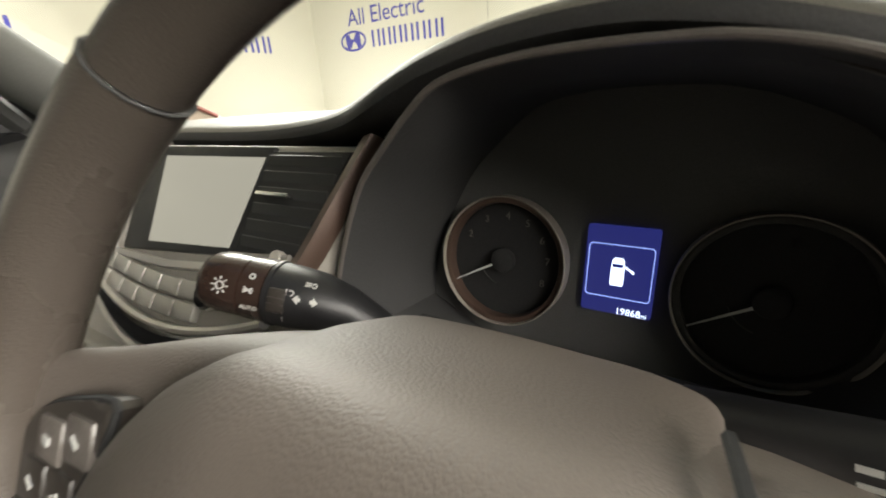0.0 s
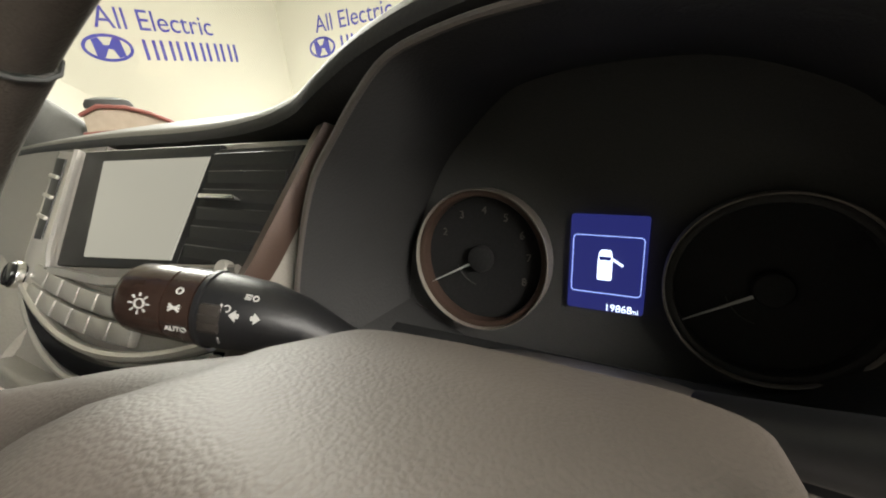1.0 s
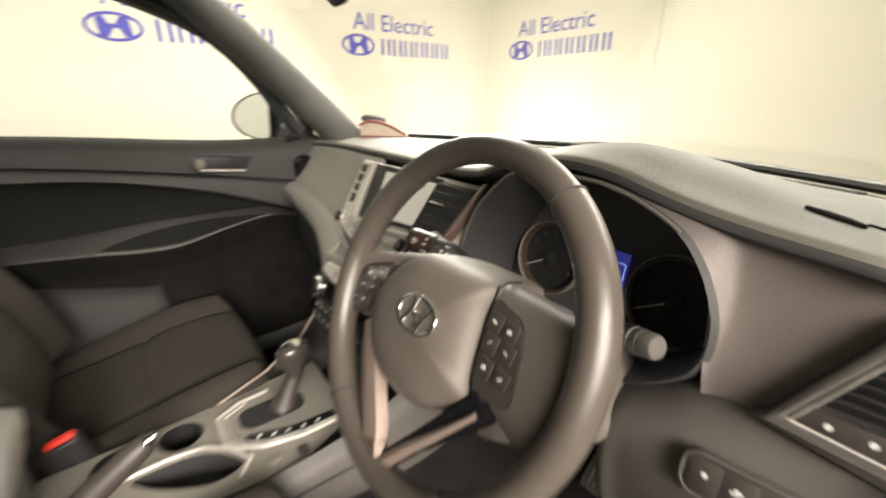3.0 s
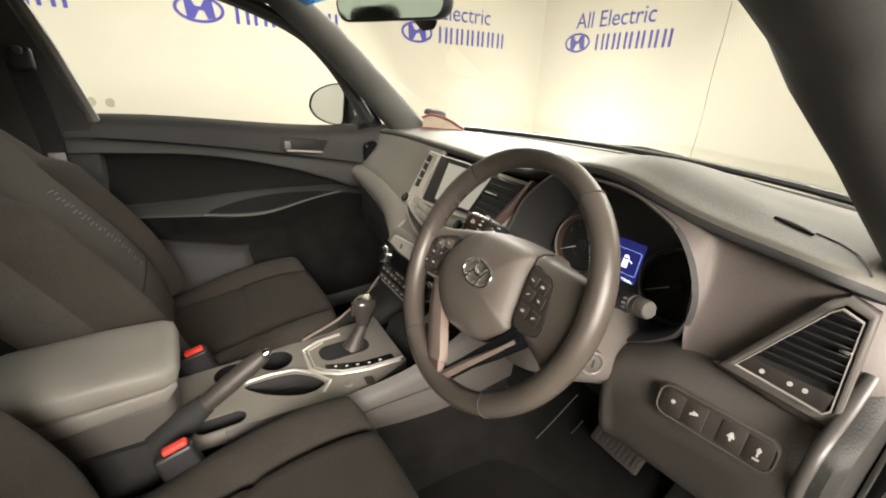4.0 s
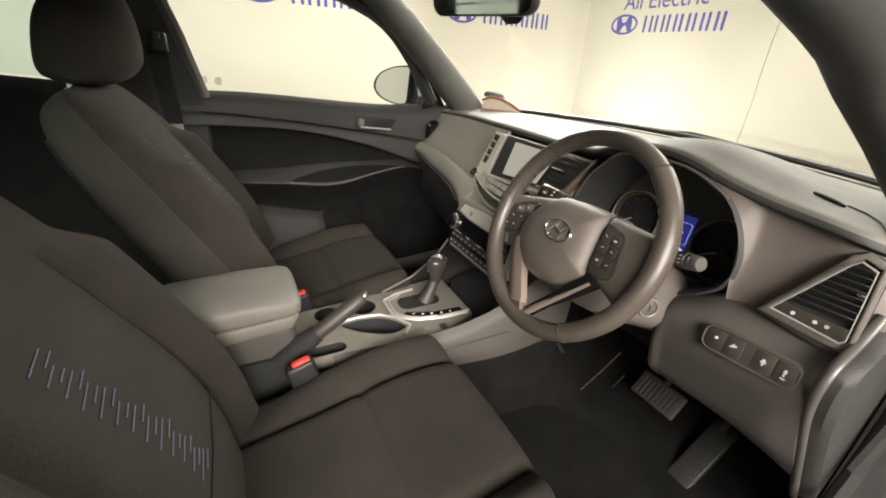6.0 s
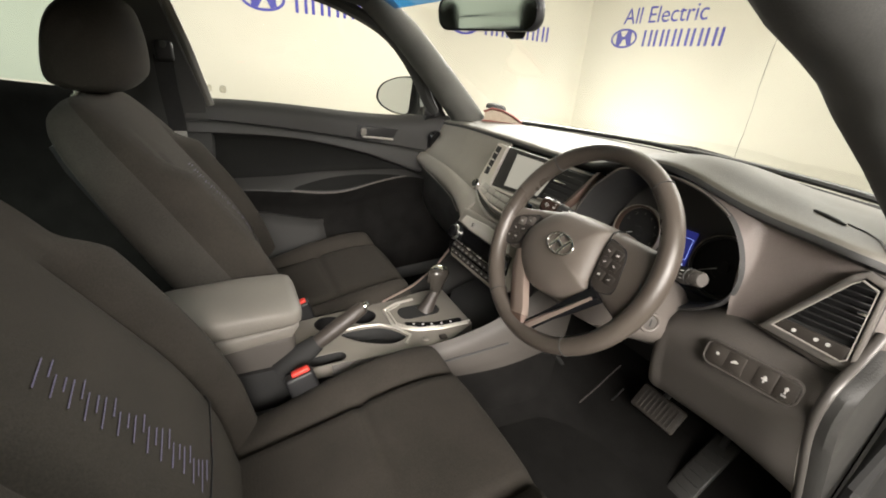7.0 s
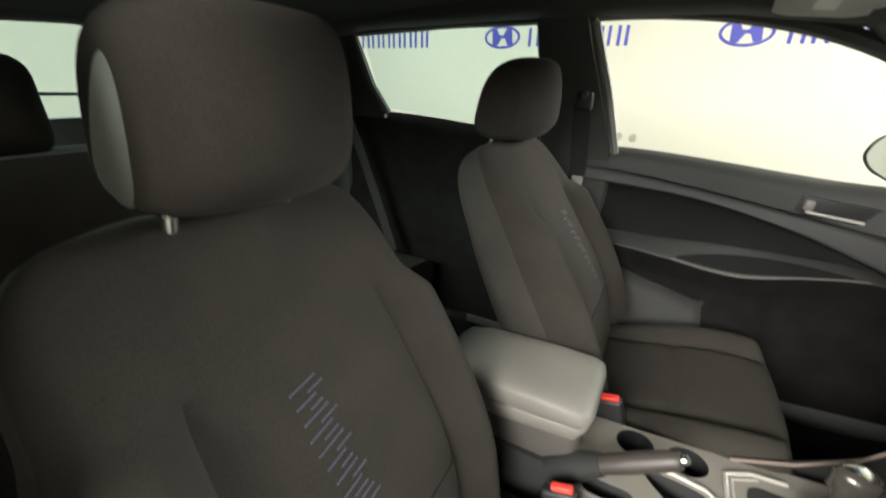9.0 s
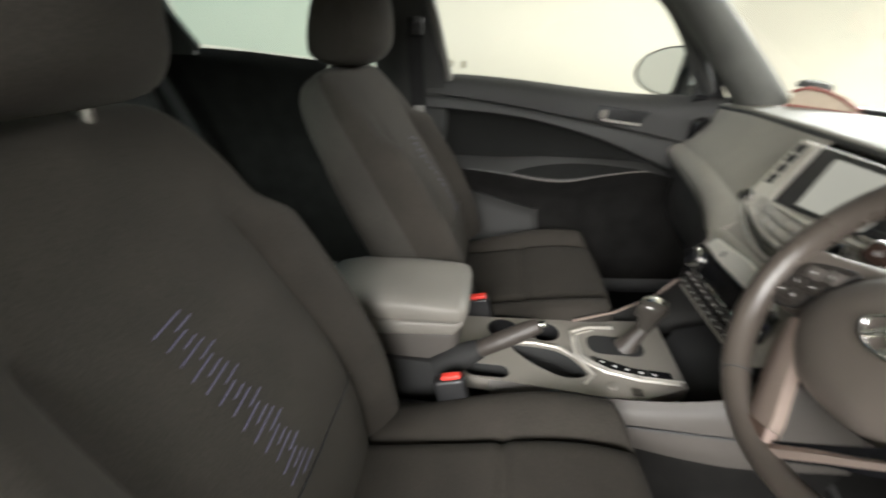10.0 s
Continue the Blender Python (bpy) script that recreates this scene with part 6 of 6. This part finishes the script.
tagged(part("floor_mat", sheet(lambda u, v: (0.17 + 0.45 * u, -0.12 + 0.62 * v, 0.392 + 0.12 * sstep(0.75, 1.1, v) + 0.004 * math.sin(9 * u) * math.sin(7 * v)), 20, 20, (0, 0, -0.006)), CARPET), "black carpet mat in the driver's footwell", "floor mat")
tagged(part("floor_mat", sheet(lambda u, v: (-0.62 + 0.45 * u, -0.05 + 0.55 * v, 0.392 + 0.12 * sstep(0.75, 1.1, v) + 0.004 * math.sin(9 * u) * math.sin(7 * v)), 20, 20, (0, 0, -0.006)), CARPET), "black carpet mat in the passenger footwell", "floor mat")
for s, x, y0 in ((-1, -0.728, 0.335), (1, 0.716, 0.36)):
    part("footwell_side", sheet(lambda u, v: (x - s * 0.02 * math.sin(math.pi * u), y0 + (0.77 - y0) * u, 0.38 + 0.67 * v), 8, 6, (s * 0.012, 0, 0)), CARPET, shell, "black carpeted footwell side")
part("bulkhead", sheet(lambda u, v: (-0.74 + 1.48 * u, 0.72 + 0.05 * v, 0.40 + 0.62 * v), 10, 6, (0, 0.03, 0)), CARPET, shell)

# ---------------- overhead ----------------
mr = thing("rear_view_mirror", "black rear-view mirror reflecting the green rear glass", "car mirror")
MM = axes((-0.01, 0.04, 1.365), (0.874, 0.485, 0), (0.026, -0.10, 1))
mo = [(x, y) for x, y in rounded(0.245, 0.066, 0.026, 6)]
part("housing", lofted([[MM @ Vector((x * s, y * s, z)) for x, y in mo] for s, z in ((0.97, 0.004), (1.0, 0.0), (1.0, -0.014), (0.9, -0.032), (0.5, -0.042))]), BLACK, mr, smooth=50)
part("mirror_glass", prism([(x * 0.93, y * 0.88) for x, y in mo], 0.002, MM @ pose(0, 0, 0.0055)), MIRROR, mr)
part("arm", tube([MM @ Vector((0, 0, -0.03)), (0.0, 0.12, 1.395), (0.0, 0.10, 1.425)], 0.012, 0.012, 10), BLACK, mr)
part("sensor_cover", lofted([[(x * s, 0.115 - 0.03 * k, 1.345 + 0.045 * k + z * s) for x, z in rounded(0.085, 0.055, 0.02, 4)] for k, s in ((0, 0.8), (0.4, 1.0), (1.6, 1.0), (2.0, 0.9))]), BLACK, mr)

sv = thing("sun_visor", "pale grey sun visor folded up with white label", "sun visor")
part("flap", prism(rounded(0.36, 0.15, 0.03, 5), 0.018, axes((-0.36, -0.175, 1.437), (1, -0.10, 0.06), (0.10, -1, 0.10)), 0.006), LINER, sv)
part("label", prism(rounded(0.10, 0.035, 0.004, 2), 0.001, axes((-0.42, -0.165, 1.4355), (1, -0.10, 0.06), (0.10, -1, 0.10)) @ pose(0, 0, 0.003)), WHITE, sv, "white label")

# ---------------- outside the windscreen ----------------
part("bonnet", sheet(lambda u, v: (-0.90 + 1.80 * u, 0.90 - 0.40 * (u - 0.5) ** 2 + 1.0 * v, 1.02 - 0.10 * v - 0.06 * (2 * u - 1) ** 4 - 0.12 * v * v), 20, 12, (0, 0, -0.01)), PILLAR, shell)


# ---------------- a carton left on the dashboard ----------------
box_ob = thing("carton", "crumpled beige and red carton with dark lid on the dashboard", "carton")
BT = pose(-0.56, 0.50, 1.074, 0, 0, 50) @ Matrix.Diagonal((0.95, 1.0, 1.05, 1))
CARD = material("beige_card", (0.36, 0.30, 0.23), 0.75, vary=0.12, grain=80, bump=0.2, blotch=25)
REDCARD = material("red_card", (0.22, 0.075, 0.06), 0.7, vary=0.12, grain=80, bump=0.2, blotch=25)
part("front_flap", lofted([[BT @ Vector((x, y, z)) for y, z in ((-0.035, 0.0), (0.03, 0.0), (0.03, h), (-0.028, h))] for x, h in ((-0.075, 0.034), (-0.045, 0.046), (0.0, 0.040), (0.04, 0.026), (0.075, 0.006))]), CARD, box_ob, "beige card flap")
part("edge", tube([BT @ Vector(p) for p in ((-0.078, -0.034, 0.036), (-0.045, -0.034, 0.049), (0.0, -0.034, 0.043), (0.04, -0.036, 0.029), (0.078, -0.038, 0.008))], 0.005, 0.004, 8), REDCARD, box_ob, "red card edge")
part("base", tube([BT @ Vector(p) for p in ((-0.082, -0.03, 0.002), (0.0, -0.04, 0.0), (0.085, -0.04, -0.002))], 0.008, 0.006, 8), REDCARD, box_ob)
part("lid", lofted([[BT @ Vector((-0.035 + 0.042 * k * math.cos(a), 0.0 + 0.026 * k * math.sin(a), z - 0.10 * 0.042 * k * math.cos(a))) for a in [2 * math.pi * i / 24 for i in range(24)]] for k, z in ((1.0, 0.044), (1.0, 0.052), (0.85, 0.060), (0.4, 0.064))]), PILLAR, box_ob, "dark rounded lid")
